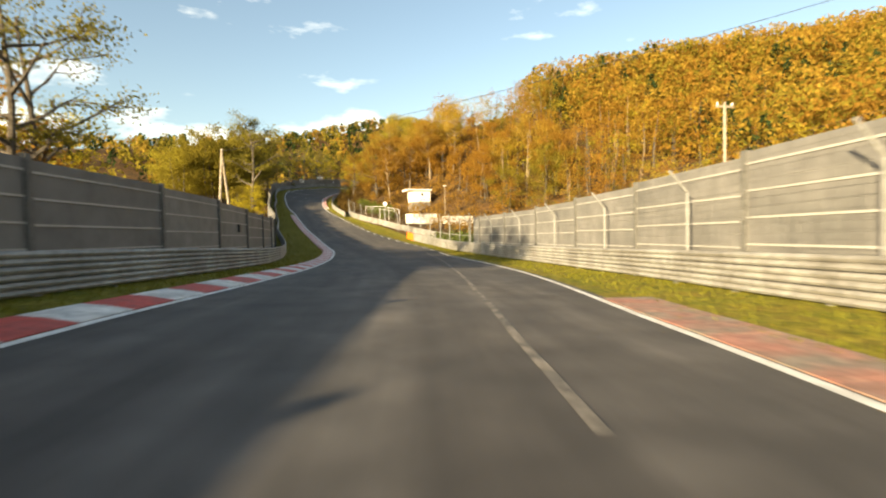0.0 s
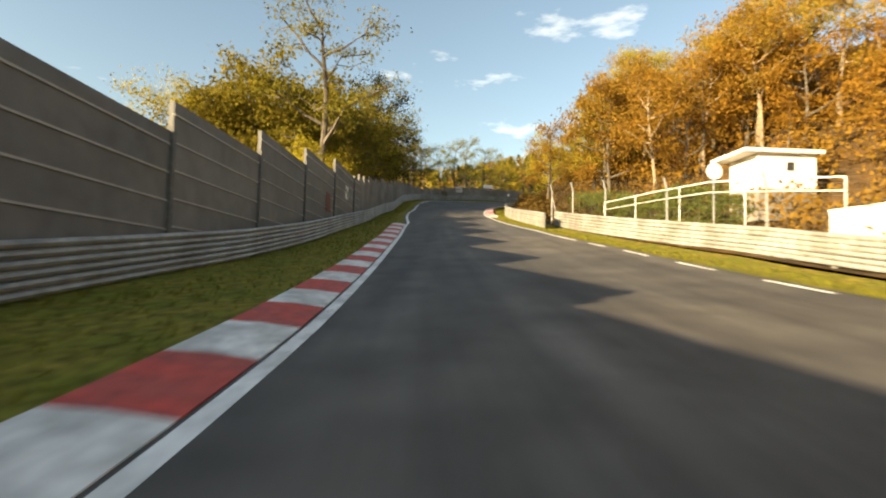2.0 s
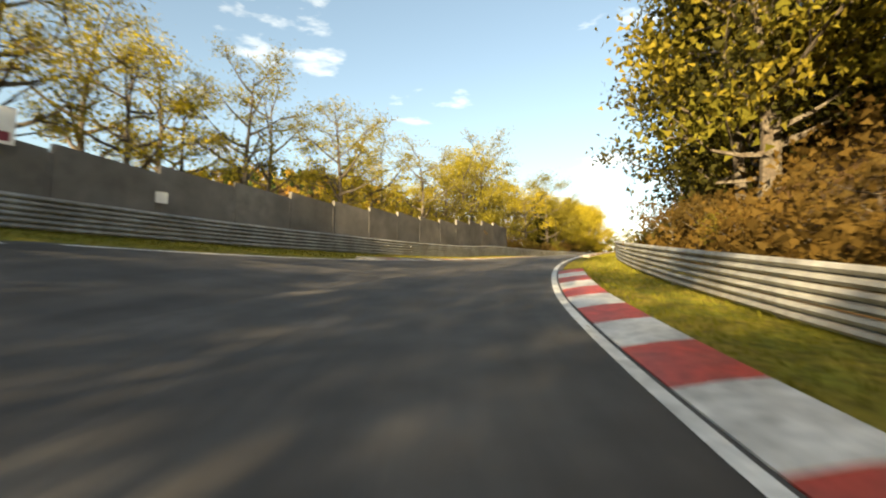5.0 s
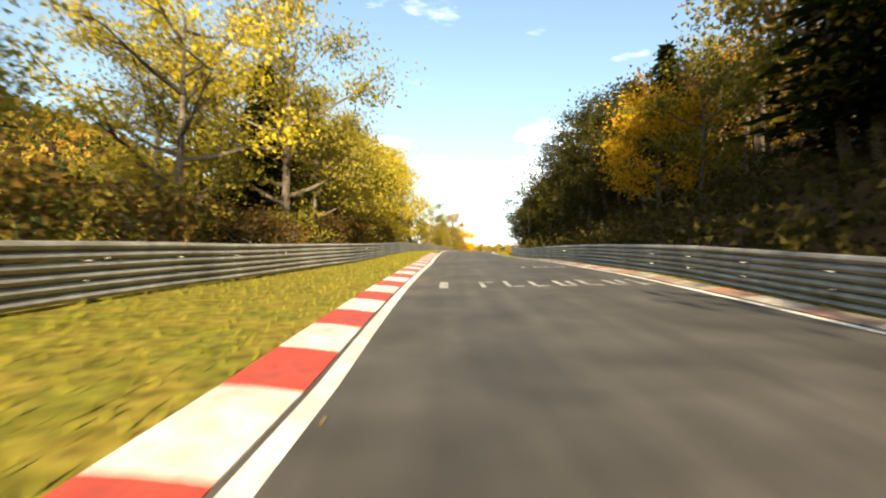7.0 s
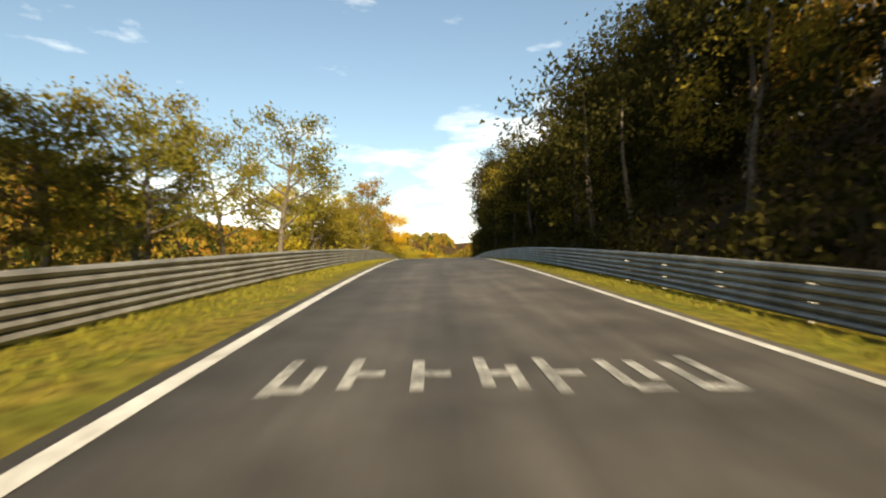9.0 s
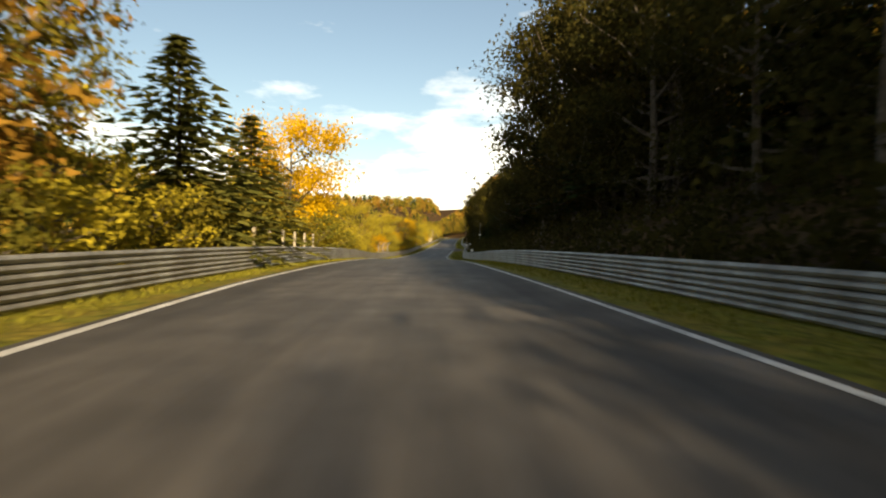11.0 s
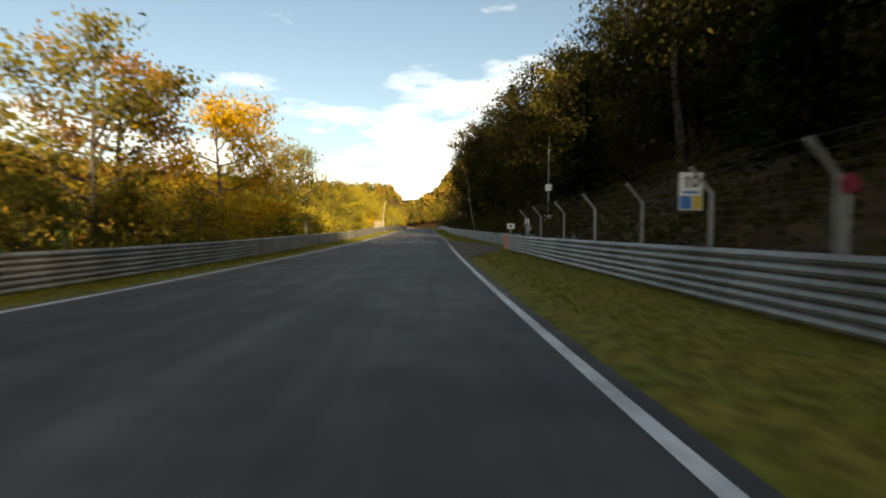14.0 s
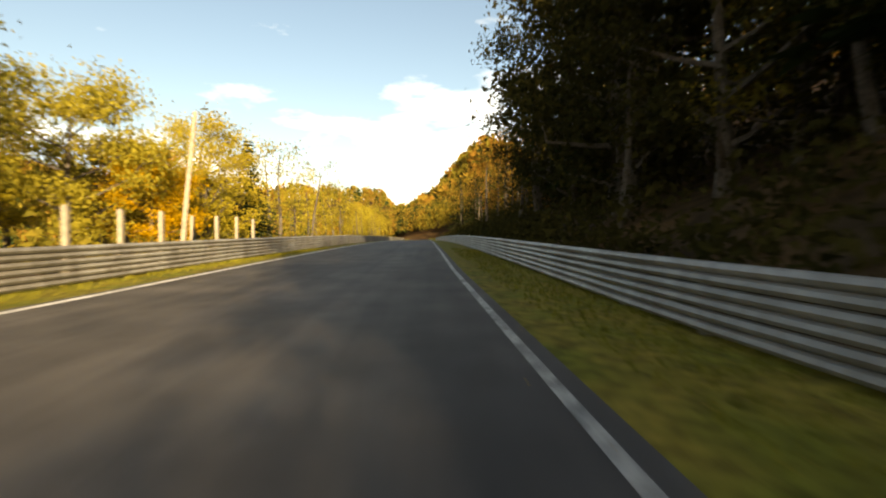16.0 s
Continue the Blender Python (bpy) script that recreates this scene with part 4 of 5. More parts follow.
for s in np.arange(122, 178, 2.6):
    tree("bush", s, float(table(RAIL_R, s)) + tree_rng.uniform(2.0, 3.6), tree_rng.uniform(0.4, 0.7), 2 if tree_rng.random() < 0.7 else 0)
stand(["wood", "fine", "wood", "rust"], 103, 126, 9, 28, 26, 0.7, 0.95, rails=RAIL_R)
stand(["wood", "rust", "wood", "olive"], 72, 103, 23, 36, 16, 0.65, 0.9, rails=RAIL_R, deep=True, full=0.9)
stand(["wood", "rust", "wood", "olive", "rust"], 100, 132, 16, 60, 46, 0.65, 0.95, rails=RAIL_R, deep=True)
stand(["wood", "rust", "yellow", "olive", "rust"], 66, 104, 30, 70, 44, 0.65, 0.95, rails=RAIL_R, deep=True)
stand(["rust", "yellow", "olive", "rust"], 20, 70, 44, 84, 50, 0.65, 0.95, rails=RAIL_R, deep=True)
tree("lace", 138, float(table(RAIL_R, 138)) + 4.2, 0.85, 0), tree("rust", 131, float(table(RAIL_R, 131)) + 4.8, 0.72, 0), tree("lace", 147, float(table(RAIL_R, 147)) + 4.0, 0.8, 1)
# the climb
stand(["thin", "fine", "thin"], 200, 234, 3.0, 10, 12, 1.0, 1.25, rails=RAIL_L)
tree("spruce", 233, -10.3, 0.9, 1), tree("spruce", 238.5, -11.2, 0.85, 0), tree("yellow", 267, -9.2, 1.0, 0)
stand(["olive", "fine"], 228, 246, 3, 9, 7, 0.85, 1.05, rails=RAIL_L)
stand(["sunny", "fine", "sunny"], 248, 272, 4.2, 9, 11, 0.85, 1.1, rails=RAIL_L)
for s in np.arange(192, 262, 2.2):
    tree("bush", s, float(table(RAIL_L, s)) - tree_rng.uniform(2.2, 3.8), tree_rng.uniform(0.55, 0.85), tree_rng.choice((0, 2, 2)))
stand(["yellow", "olive", "olive"], 282, 345, 2.5, 9, 16, 0.45, 0.7, rails=RAIL_L)
stand(["olive", "olive", "rust", "fine"], 172, 252, 8, 14, 14, 0.8, 1.1, rails=RAIL_R)
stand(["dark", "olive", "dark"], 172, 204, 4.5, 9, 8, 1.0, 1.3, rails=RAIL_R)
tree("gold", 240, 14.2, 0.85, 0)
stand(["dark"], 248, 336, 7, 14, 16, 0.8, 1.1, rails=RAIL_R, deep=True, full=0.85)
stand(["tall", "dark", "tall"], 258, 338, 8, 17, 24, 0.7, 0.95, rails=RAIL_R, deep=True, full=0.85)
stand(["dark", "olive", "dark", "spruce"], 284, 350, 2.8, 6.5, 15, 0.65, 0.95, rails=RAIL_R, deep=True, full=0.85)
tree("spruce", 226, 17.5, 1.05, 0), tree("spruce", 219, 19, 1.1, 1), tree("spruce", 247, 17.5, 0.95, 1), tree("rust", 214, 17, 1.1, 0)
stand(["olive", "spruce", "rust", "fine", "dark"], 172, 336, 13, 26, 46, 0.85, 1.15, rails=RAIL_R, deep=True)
# after the crest
tree("fir", 360, -11.5, 0.92, 0), tree("fir", 371, -12.2, 1.0, 1), tree("rust", 346, -11, 0.95, 0), tree("olive", 349.5, -11.8, 0.9, 0), tree("thin", 352, -13, 0.8), tree("gold", 384, -13.8, 1.22, 0), tree("gold", 389, -14.8, 1.0, 1)
tree("sunny", 443, -12.9, 0.88, 1), tree("sunny", 441.5, -12.0, 0.5, 0), tree("sunny", 445, -12.2, 0.45, 1), tree("gold", 438.5, -12.4, 0.4, 0), tree("sunny", 409.5, -13.2, 0.78, 1), tree("sunny", 408, -12.2, 0.42, 0), tree("gold", 459, -12.6, 0.55, 1), tree("olive", 467.5, -12.7, 0.82, 1), tree("rust", 470.5, -14.0, 0.75, 1), tree("spruce", 565, -14, 0.6, 0)
stand(["yellow", "olive", "yellow"], 338, 354, 5, 12, 5, 0.65, 0.85, rails=RAIL_L)
stand(["yellow", "olive"], 378, 400, 6, 13, 4, 0.6, 0.75, rails=RAIL_L)
tree("yellow", 529, -12.6, 0.7, 0), tree("gold", 549, -12.8, 0.55, 1), tree("yellow", 523, -13.2, 0.75, 1), tree("sunny", 556, -13.5, 0.75, 0), tree("sunny", 546, -14.5, 0.7, 1)
stand(["yellow", "yellow", "olive"], 484, 560, 4, 11, 24, 0.38, 0.6, rails=RAIL_L)
stand(["yellow", "olive", "yellow"], 560, 690, 4, 12, 34, 0.6, 0.9, rails=RAIL_L, deep=True)
for s in list(np.arange(340, 418, 2.4)) + list(np.arange(440, 530, 2.6)):
    tree("bush", s, float(table(RAIL_L, s)) - tree_rng.uniform(2.2, 3.6), tree_rng.uniform(0.6, 1.05))
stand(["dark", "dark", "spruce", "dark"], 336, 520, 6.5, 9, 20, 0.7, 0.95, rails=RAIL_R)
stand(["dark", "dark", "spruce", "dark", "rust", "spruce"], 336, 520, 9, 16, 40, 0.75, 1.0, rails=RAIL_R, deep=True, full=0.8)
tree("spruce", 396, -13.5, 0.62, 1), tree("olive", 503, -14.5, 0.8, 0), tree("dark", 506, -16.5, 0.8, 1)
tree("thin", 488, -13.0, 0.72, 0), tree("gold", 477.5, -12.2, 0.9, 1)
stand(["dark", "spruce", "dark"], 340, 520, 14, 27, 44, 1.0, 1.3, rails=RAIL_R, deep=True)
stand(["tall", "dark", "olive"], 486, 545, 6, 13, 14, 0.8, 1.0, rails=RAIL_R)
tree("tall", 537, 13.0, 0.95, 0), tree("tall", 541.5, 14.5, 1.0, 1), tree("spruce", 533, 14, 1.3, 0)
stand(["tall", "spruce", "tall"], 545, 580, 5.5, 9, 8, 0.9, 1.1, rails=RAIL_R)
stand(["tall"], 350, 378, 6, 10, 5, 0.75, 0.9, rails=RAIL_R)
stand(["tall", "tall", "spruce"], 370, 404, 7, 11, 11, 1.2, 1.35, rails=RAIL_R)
stand(["rust", "olive", "yellow", "wood"], 44, 92, 27, 46, 26, 0.55, 0.8, rails=RAIL_R, deep=True)
stand(["rust", "olive", "rust"], 60, 112, 20, 40, 40, 0.4, 0.62, rails=RAIL_R, deep=True)
stand(["dark", "dark", "spruce", "dark", "rust"], 520, 690, 4.5, 14, 40, 0.7, 1.0, rails=RAIL_R, deep=True)


# the dense trees on the bank behind the wall that shade the bend
for s, u, size in ((110, -17, 1.1), (111.5, -15.5, 1.1), (113, -14, 1.1), (113, -17, 1.2), (116, -14.5, 1.15), (109.5, -19, 1.2), (114.5, -20, 1.25)):
    GROVE.append(("olive", int(s) % 2, ground_spot(s, u), s * 1.7, size, 1.0))
# the closed dark wood on the slope over the service opening
for _ in range(34):
    s, d = tree_rng.uniform(476, 534), tree_rng.uniform(10, 26)
    GROVE.append((tree_rng.choice(["spruce", "dark", "tall", "spruce"]), tree_rng.randrange(2), ground_spot(s, float(table(RAIL_R, s)) + d), tree_rng.uniform(0, 6.28), tree_rng.uniform(1.0, 1.25), 0.9))
plant_grove()


def leaning_birch():
    """A slim bare birch that leans out of the dark wood over the rail."""
    rng = np.random.default_rng(8)
    p = ground_spot(509.5, 5.9)
    root = thing("tree", "slim bare birch with a pale leaning trunk at the wood's edge", "tree", p, group="trees along the track")
    tip = at(514.5, 4.5, 9.4) - p
    pts = [tip * k + Vector((0.16 * math.sin(9 * k), 0.2 * math.sin(7 * k), 0)) for k in np.linspace(-0.05, 1, 9)]
    child("trunk", mesh_from("trunk", *tube(pts, np.linspace(0.065, 0.015, 9), 7), [PALEBARK]), root, Matrix())
    shapes, ends = [], []
    for k in range(9):
        q = pts[4 + k % 5]
        w, l = rng.uniform(0, 6.28), rng.uniform(0.7, 1.7)
        e = q + Vector((math.cos(w) * l, math.sin(w) * l, rng.uniform(0.3, 0.9)))
        shapes.append(tube([q, (q + e) / 2 + Vector((0, 0, 0.12)), e], [0.022, 0.014, 0.006], 4, False))
        ends.append(tuple(e))
    child("branches", mesh_from("branches", *joined(*shapes), [PALEBARK]), root, Matrix())
    v, f = leaf_cloud(rng, ends, 40, [0.4] * len(ends), 0.06)
    child("crown", quads("crown", v, f, KHAKI), root, Matrix())


leaning_birch()


def undergrowth():
    """Low leafy growth on the banks behind the rails."""
    rng = np.random.default_rng(21)
    # the right bank's growth from 176 on has shade painted into its leaf colour
    for rails, side, s0, s1, n, m, words in ((RAIL_R, 1, 176, 690, 2700, SHADED_OLIVE, "shade-darkened olive"), (RAIL_L, -1, 205, 690, 500, OLIVE, "olive-green"),
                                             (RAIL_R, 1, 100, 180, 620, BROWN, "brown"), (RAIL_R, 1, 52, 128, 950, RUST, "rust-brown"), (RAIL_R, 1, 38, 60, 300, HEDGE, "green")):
        centres = []
        for _ in range(n):
            s, d = rng.uniform(s0, s1), (1.9 if m is not RUST else float(np.interp(s, [52, 80, 100, 128], [26, 19, 10, 7]))) + (13 if m is not RUST else 28) * rng.uniform(0, 1) ** 1.5
            u = float(table(rails, s)) + side * d
            p = at(s, u, float(rise(np.array(s), np.array(u))))
            centres.append((p.x, p.y, p.z + rng.uniform(0.1, 1.2 if m is SHADED_OLIVE else 0.7 if m is not RUST else 1.8)))
        v, f = leaf_cloud(rng, centres, 42, [0.6] * n, 0.17)
        tagged(new("undergrowth", quads("undergrowth", v, f, m)), words + " undergrowth on the banks behind the rails", "undergrowth", kind="stuff")


undergrowth()


def verge_drop(s, u, rows, rails, side):
    """How far the verge lies off the road's plane at stations s and offsets u (arrays)."""
    k = np.clip((u - table(rows, s)) / (table(rails, s) - table(rows, s)), 0, 1)
    lift = np.array([(lift_r if side > 0 else lift_l)(v) for v in s])
    return lift * (k if side > 0 else np.interp(k, [0, 0.33, 0.66, 1], [0, 0.2, 0.5, 1]))


def grass_blades():
    rng = np.random.default_rng(31)
    blade = leaf_mat("grass_blades", (0.13, 0.14, 0.022), (0.19, 0.165, 0.028), 0.35, 0.25)
    for rows, rails, side in ((EDGE_L, RAIL_L, -1), (EDGE_R, RAIL_R, 1)):
        n = 60000
        s = rng.uniform(-10, 560, n)
        e, r = table(rows, s) + side * 0.75, table(rails, s) + side * 0.3
        u = e + (r - e) * rng.uniform(0, 1, n)
        ok = ~((s > 469) & (s < 497) & (side > 0) & (u < table(APRON, s) + 0.1))
        s, u = s[ok], u[ok]
        n = len(s)
        drop = verge_drop(s, u, rows, rails, side)
        x, y, z, a, b = (np.interp(s, ST, c) for c in (CX, CY, CZ, HD, BK))
        p = np.stack([x + u * np.cos(a), y + u * np.sin(a), z + np.clip(u, -12, 12) * np.tan(b) + camber(s, u) + drop - 0.02], 1)
        w = rng.uniform(0, 6.28, n)
        d = np.stack([np.cos(w), np.sin(w), 0 * w], 1) * 0.022
        up = np.stack([rng.normal(0, 0.03, n), rng.normal(0, 0.03, n), rng.uniform(0.05, 0.13, n)], 1)
        v = np.stack([p - d, p + d, p + up], 1).reshape(-1, 3)
        tagged(new("grass", quads("grass", v, np.arange(3 * n).reshape(-1, 3), blade)), "short yellow-green grass on the verges", "grass", kind="stuff")


grass_blades()


def fallen_leaves():
    """Single fallen leaves on the grass and along the road's edges."""
    rng = np.random.default_rng(41)
    m = leaf_mat("fallen_leaves", (0.42, 0.26, 0.04), (0.22, 0.12, 0.03), 0.2, 0.4)
    vs = []
    for rows, rails, side in ((EDGE_L, RAIL_L, -1), (EDGE_R, RAIL_R, 1)):
        n = 9000
        s = rng.uniform(-10, 545, n)
        e, r = table(rows, s) - side * 0.5, table(rails, s) - side * 0.15
        q = rng.uniform(0, 1, n)
        u = e + (r - e) * np.where(rng.random(n) < 0.93, 0.2 + 0.8 * q ** 0.7, 0.2 * q)
        x, y, z, a, b = (np.interp(s, ST, c) for c in (CX, CY, CZ, HD, BK))
        drop = verge_drop(s, u, rows, rails, side)
        p = np.stack([x + u * np.cos(a), y + u * np.sin(a), z + u * np.tan(b) + camber(s, u) + drop + 0.035], 1)
        w = rng.uniform(0, 6.28, n)
        d = np.stack([np.cos(w), np.sin(w), rng.uniform(-0.3, 0.3, n)], 1) * rng.uniform(0.012, 0.028, (n, 1))
        c = np.stack([-np.sin(w), np.cos(w), rng.uniform(0, 0.4, n)], 1) * rng.uniform(0.018, 0.038, (n, 1))
        vs.append(np.stack([p - d, p + d, p + c], 1).reshape(-1, 3))
    v = np.concatenate(vs)
    tagged(new("fallen_leaves", quads("fallen_leaves", v, np.arange(len(v)).reshape(-1, 3), m)), "yellow and brown fallen leaves scattered on the verges", "leaves", kind="stuff")


fallen_leaves()

# ---- far woods ----
def far_woods():
    """Woods on the hillsides, crown by crown, as clumps of small faces."""
    rng = np.random.default_rng(3)
    sets = {"yellow": [], "rust": [], "olive": [], "needle": []}
    spots = []
    for lo_s, hi_s, lo_d, hi_d, side, n in ((-40, 130, 50, 230, 1, 1500), (130, 420, 18, 190, 1, 1700), (420, 690, 18, 80, 1, 350), (700, 900, -34, 175, 1, 1750), (690, 770, -38, 30, 1, 260), (200, 900, 80, 430, -1, 3600), (880, 1480, 30, 430, -1, 1900), (900, 1480, 20, 200, 1, 700), (890, 1350, -38, 30, 1, 520), (-60, 220, 60, 330, -1, 800),
                                            (690, 900, 6, 60, -1, 200)):
        s = rng.uniform(lo_s, hi_s, n)
        d = lo_d + (hi_d - lo_d) * rng.uniform(0, 1, n) ** 1.2
        spots.append(np.stack([s, table(RAIL_R if side > 0 else RAIL_L, s) + side * d], 1))
    spots = np.concatenate(spots)
    a = np.interp(spots[:, 0], ST, HD)
    x = np.interp(spots[:, 0], ST, CX) + spots[:, 1] * np.cos(a)
    y = np.interp(spots[:, 0], ST, CY) + spots[:, 1] * np.sin(a)
    # none on the road or its verges
    keep, gap = np.ones(len(x), bool), np.zeros(len(x))
    for i in range(len(x)):
        d = np.hypot(CX[::8] - x[i], CY[::8] - y[i]).min()
        gap[i] = d
        keep[i] = spots[i, 0] > 730 or (d > min(abs(spots[i, 1]) * 0.8, 26) and d > (55 if spots[i, 1] > 0 and y[i] < 170 else 14))
    x, y, gap, away = x[keep], y[keep], gap[keep], (np.abs(spots[:, 1]) > 170)[keep] | (spots[:, 0] > 760)[keep]
    z = land(x, y)
    for i in range(len(x)):
        kind = rng.choice(["yellow", "rust", "olive", "needle"], p=[0.36, 0.3, 0.22, 0.12] if x[i] > 0 and y[i] < 260 else [0.2, 0.2, 0.34, 0.26] if x[i] > 30 else [0.1, 0.1, 0.4, 0.4])
        sets[kind].append((x[i], y[i], z[i], rng.uniform(8, 13), away[i], gap[i]))
    for kind, m, words in (("yellow", GOLD, "golden"), ("rust", RUST, "rust-brown"), ("olive", OLIVE, "olive-green"), ("needle", NEEDLE, "dark green coniferous")):
        vs, fs, n0 = [], [], 0
        for px, py, pz, h, lone, clear in sets[kind]:
            near = -40 < py < 260 and px < 200 and px > 20
            k, big = (160, 0.39) if clear < 62 and not lone else (150, 0.44) if near else (24, 1.75) if lone else (48, 1.3)
            w, q = rng.uniform(0, 2 * math.pi, k), rng.uniform(0, 1, k)
            zz = h * (0.2 + 0.8 * q)
            prof = (1 - q) * 0.27 * h + 0.2 if kind == "needle" else 0.33 * h * np.sin(np.pi * (0.12 + 0.83 * q)) ** 0.6
            r = prof * rng.uniform(0.6, 1.08, k)
            c = np.stack([px + r * np.cos(w), py + r * np.sin(w), pz + zz], 1)
            e = rng.normal(0, 1, (k, 3))
            g = np.cross(e, rng.normal(0, 1, (k, 3)))
            e *= big / np.linalg.norm(e, axis=1, keepdims=True)
            g *= big / np.linalg.norm(g, axis=1, keepdims=True)
            vs.append(np.stack([c - e, c + g, c + e], 1).reshape(-1, 3))
            fs.append(np.arange(3 * k).reshape(-1, 3) + n0)
            n0 += 3 * k
        ob = new("far_woods", quads("far_woods", np.concatenate(vs), np.concatenate(fs), m))
        tagged(ob, words + " autumn woods covering the hillsides", "woods", kind="stuff")


far_woods()



# ---- beside the first straight ----
def pose_at(s, u, dz=0.0, turn=0.0):
    return Matrix.Translation(at(s, u, dz)) @ Matrix.Rotation(heading(s) + turn, 4, "Z")


def solid(name, shape, material, root, m=None, label=""):
    return child(name, mesh_from(name, *shape, [material]), root, m or Matrix(), label)


def ground_at(s, u):
    p = at(s, u)
    p.z = float(land([p.x], [p.y])[0])
    return p


WOODPOLE = mat("weathered_pole", (0.3, 0.25, 0.19), 0.85, scale=6, vary=0.3, bump=0.4, bump_scale=20)
DARK = mat("dark_plastic", (0.03, 0.03, 0.03), 0.5, scale=8, vary=0.2)
WIRE = mat("galvanised_wire", (0.13, 0.13, 0.12), 0.45, metal=0.4, scale=10, vary=0.15)
SIGNWHITE = mat("sign_white", (0.78, 0.78, 0.75), 0.4, scale=5, vary=0.05)
SIGNRED = mat("sign_red", (0.2, 0.025, 0.045), 0.4, scale=5, vary=0.1)
SIGNYELLOW = mat("sign_yellow", (0.7, 0.5, 0.05), 0.4, scale=5, vary=0.1)
SIGNBLUE = mat("sign_blue", (0.05, 0.2, 0.45), 0.4, scale=5, vary=0.1)
GRAFRED = mat("red_brown_spray_paint", (0.16, 0.05, 0.035), 0.7, scale=5, vary=0.3)
FENCEPOST = mat("pale_concrete_post", (0.27, 0.235, 0.18), 0.85, scale=8, vary=0.2, bump=0.2)
DIRT = mat("dusty_asphalt", (0.07, 0.05, 0.034), 0.9, scale=1.5, vary=0.3, tint=(0.1, 0.072, 0.046), tint_scale=0.6, bump=0.4, bump_scale=40)


def bent_fence(rows, off, s0, s1, spacing, height, label, brace=True, rails=False, bend=0.85, stations=None):
    """A debris fence: posts whose tops lean in over the track, with wires and netting."""
    side = 1 if off > 0 else -1
    low = lift_r if side > 0 else lift_l
    root = thing("debris_fence", label, "fence", at(s0, float(table(rows, s0)) + off, 0), group="debris fences beside the track")
    h1, lean = height * 0.8, height * 0.2
    post = mesh_from("fence_post", *tube([(0, 0, -0.3), (0, 0, h1), (-side * lean * bend, 0, height)], [0.045, 0.042, 0.038], 6), [POST])
    stations = stations or list(np.arange(s0, s1 + 0.1, spacing))
    inv = root.matrix_world.inverted()
    for s in stations:
        child("post", post, root, inv @ pose_at(s, float(table(rows, s)) + off, low(s)))
    if brace:
        for s, d in ((stations[0], 1), (stations[-1], -1)):
            v, f = tube([(0, 0, h1 * 0.85), (0, d * 2.0, 0.0)], [0.035, 0.035], 6)
            child("brace", mesh_from("brace", v, f, [POST]), root, inv @ pose_at(s, float(table(rows, s)) + off, low(s)))
    shapes = []
    for k in range(15):
        z = h1 * (0.12 + 0.88 * k / 11) if k < 12 else h1
        dx = 0.0 if k < 12 else -side * lean * bend * (k - 11) / 3
        z = z if k < 12 else h1 + lean * (k - 11) / 3
        shapes.append(tube([at(s, float(table(rows, s)) + off + dx, z + low(s)) for s in stations], [0.0035] * len(stations), 3, False))
    tagged(child("wire", mesh_from("wire", *joined(*shapes), [WIRE]), root), kind="stuff")
    shapes = []
    for s in np.arange(s0, s1, 0.3):
        u = float(table(rows, s)) + off
        shapes.append(tube([at(s, u, 0.1 + low(s)), at(s, u, h1 + low(s)), at(s, u - side * lean * bend, height + low(s))], [0.0032] * 3, 3, False))
    tagged(child("netting", mesh_from("netting", *joined(*shapes), [WIRE]), root), kind="stuff")
    if rails:
        for z in (h1 * 0.52, h1):
            v, f = tube([at(s, float(table(rows, s)) + off - side * 0.03, z + low(s)) for s in stations], [0.035] * len(stations), 6)
            child("cross_rail", mesh_from("cross_rail", v, f, [POST]), root)
    return root


bent_fence(RAIL_R, 0.5, -10, 44, 6.0, 3.3, "galvanised debris fence posts bent towards the track before the wall", brace=False)
bent_fence(RAIL_R, 0.8, 44.5, 62, 3.5, 3.6, "tall galvanised wire fence on posts with cross rails", brace=False, rails=True, bend=0.15)
bent_fence(RAIL_R, 1.9, 70, 99, 4.83, 2.7, "wire debris fence with slightly bent posts behind the rail", rails=False, bend=0.25)
bent_fence(RAIL_R, 0.45, 420.3, 475.7, 3.3, 2.4, "wire debris fence with bent posts in the shade of the wood", stations=list(np.arange(420.3, 451, 3.3)) + [454.0, 456.9, 460.0, 463.7, 467.6, 472.0, 475.7])
bent_fence(RAIL_L, -0.6, 420, 431, 5.0, 2.7, "short wire debris fence with bent posts", brace=False)


def trailer(s, u, w, h, label):
    root = thing("white_container", label, "container", ground_at(s, u), group="white containers behind the fence", turn=heading(s) + 0.12)
    h -= root.matrix_world.translation.z
    solid("body", joined(box(-w / 2, -1.1, h - 2.35, w / 2, 1.1, h), box(-w / 2 - 0.03, -1.13, h, w / 2 + 0.03, 1.13, h + 0.06)), WHITEWALL, root)
    for x in (-w / 2 + 0.4, w / 2 - 0.4):
        for y in (-0.9, 0.9):
            solid("foot", box(x - 0.12, y - 0.12, min(-0.3, h - 2.6), x + 0.12, y + 0.12, h - 2.35), DARK, root)
    for k in range(int(w / 0.6)):
        solid("rib", box(-w / 2 + 0.3 + k * 0.6, -1.125, h - 2.3, -w / 2 + 0.34 + k * 0.6, -1.1, h - 0.05), WHITEWALL, root)
    return root


trailer(81.8, 17.9, 4.9, 4.75, "white site container with a ribbed side behind the wire fence")
trailer(79.6, 23.6, 5.0, 4.25, "white site container standing behind the tall fence")


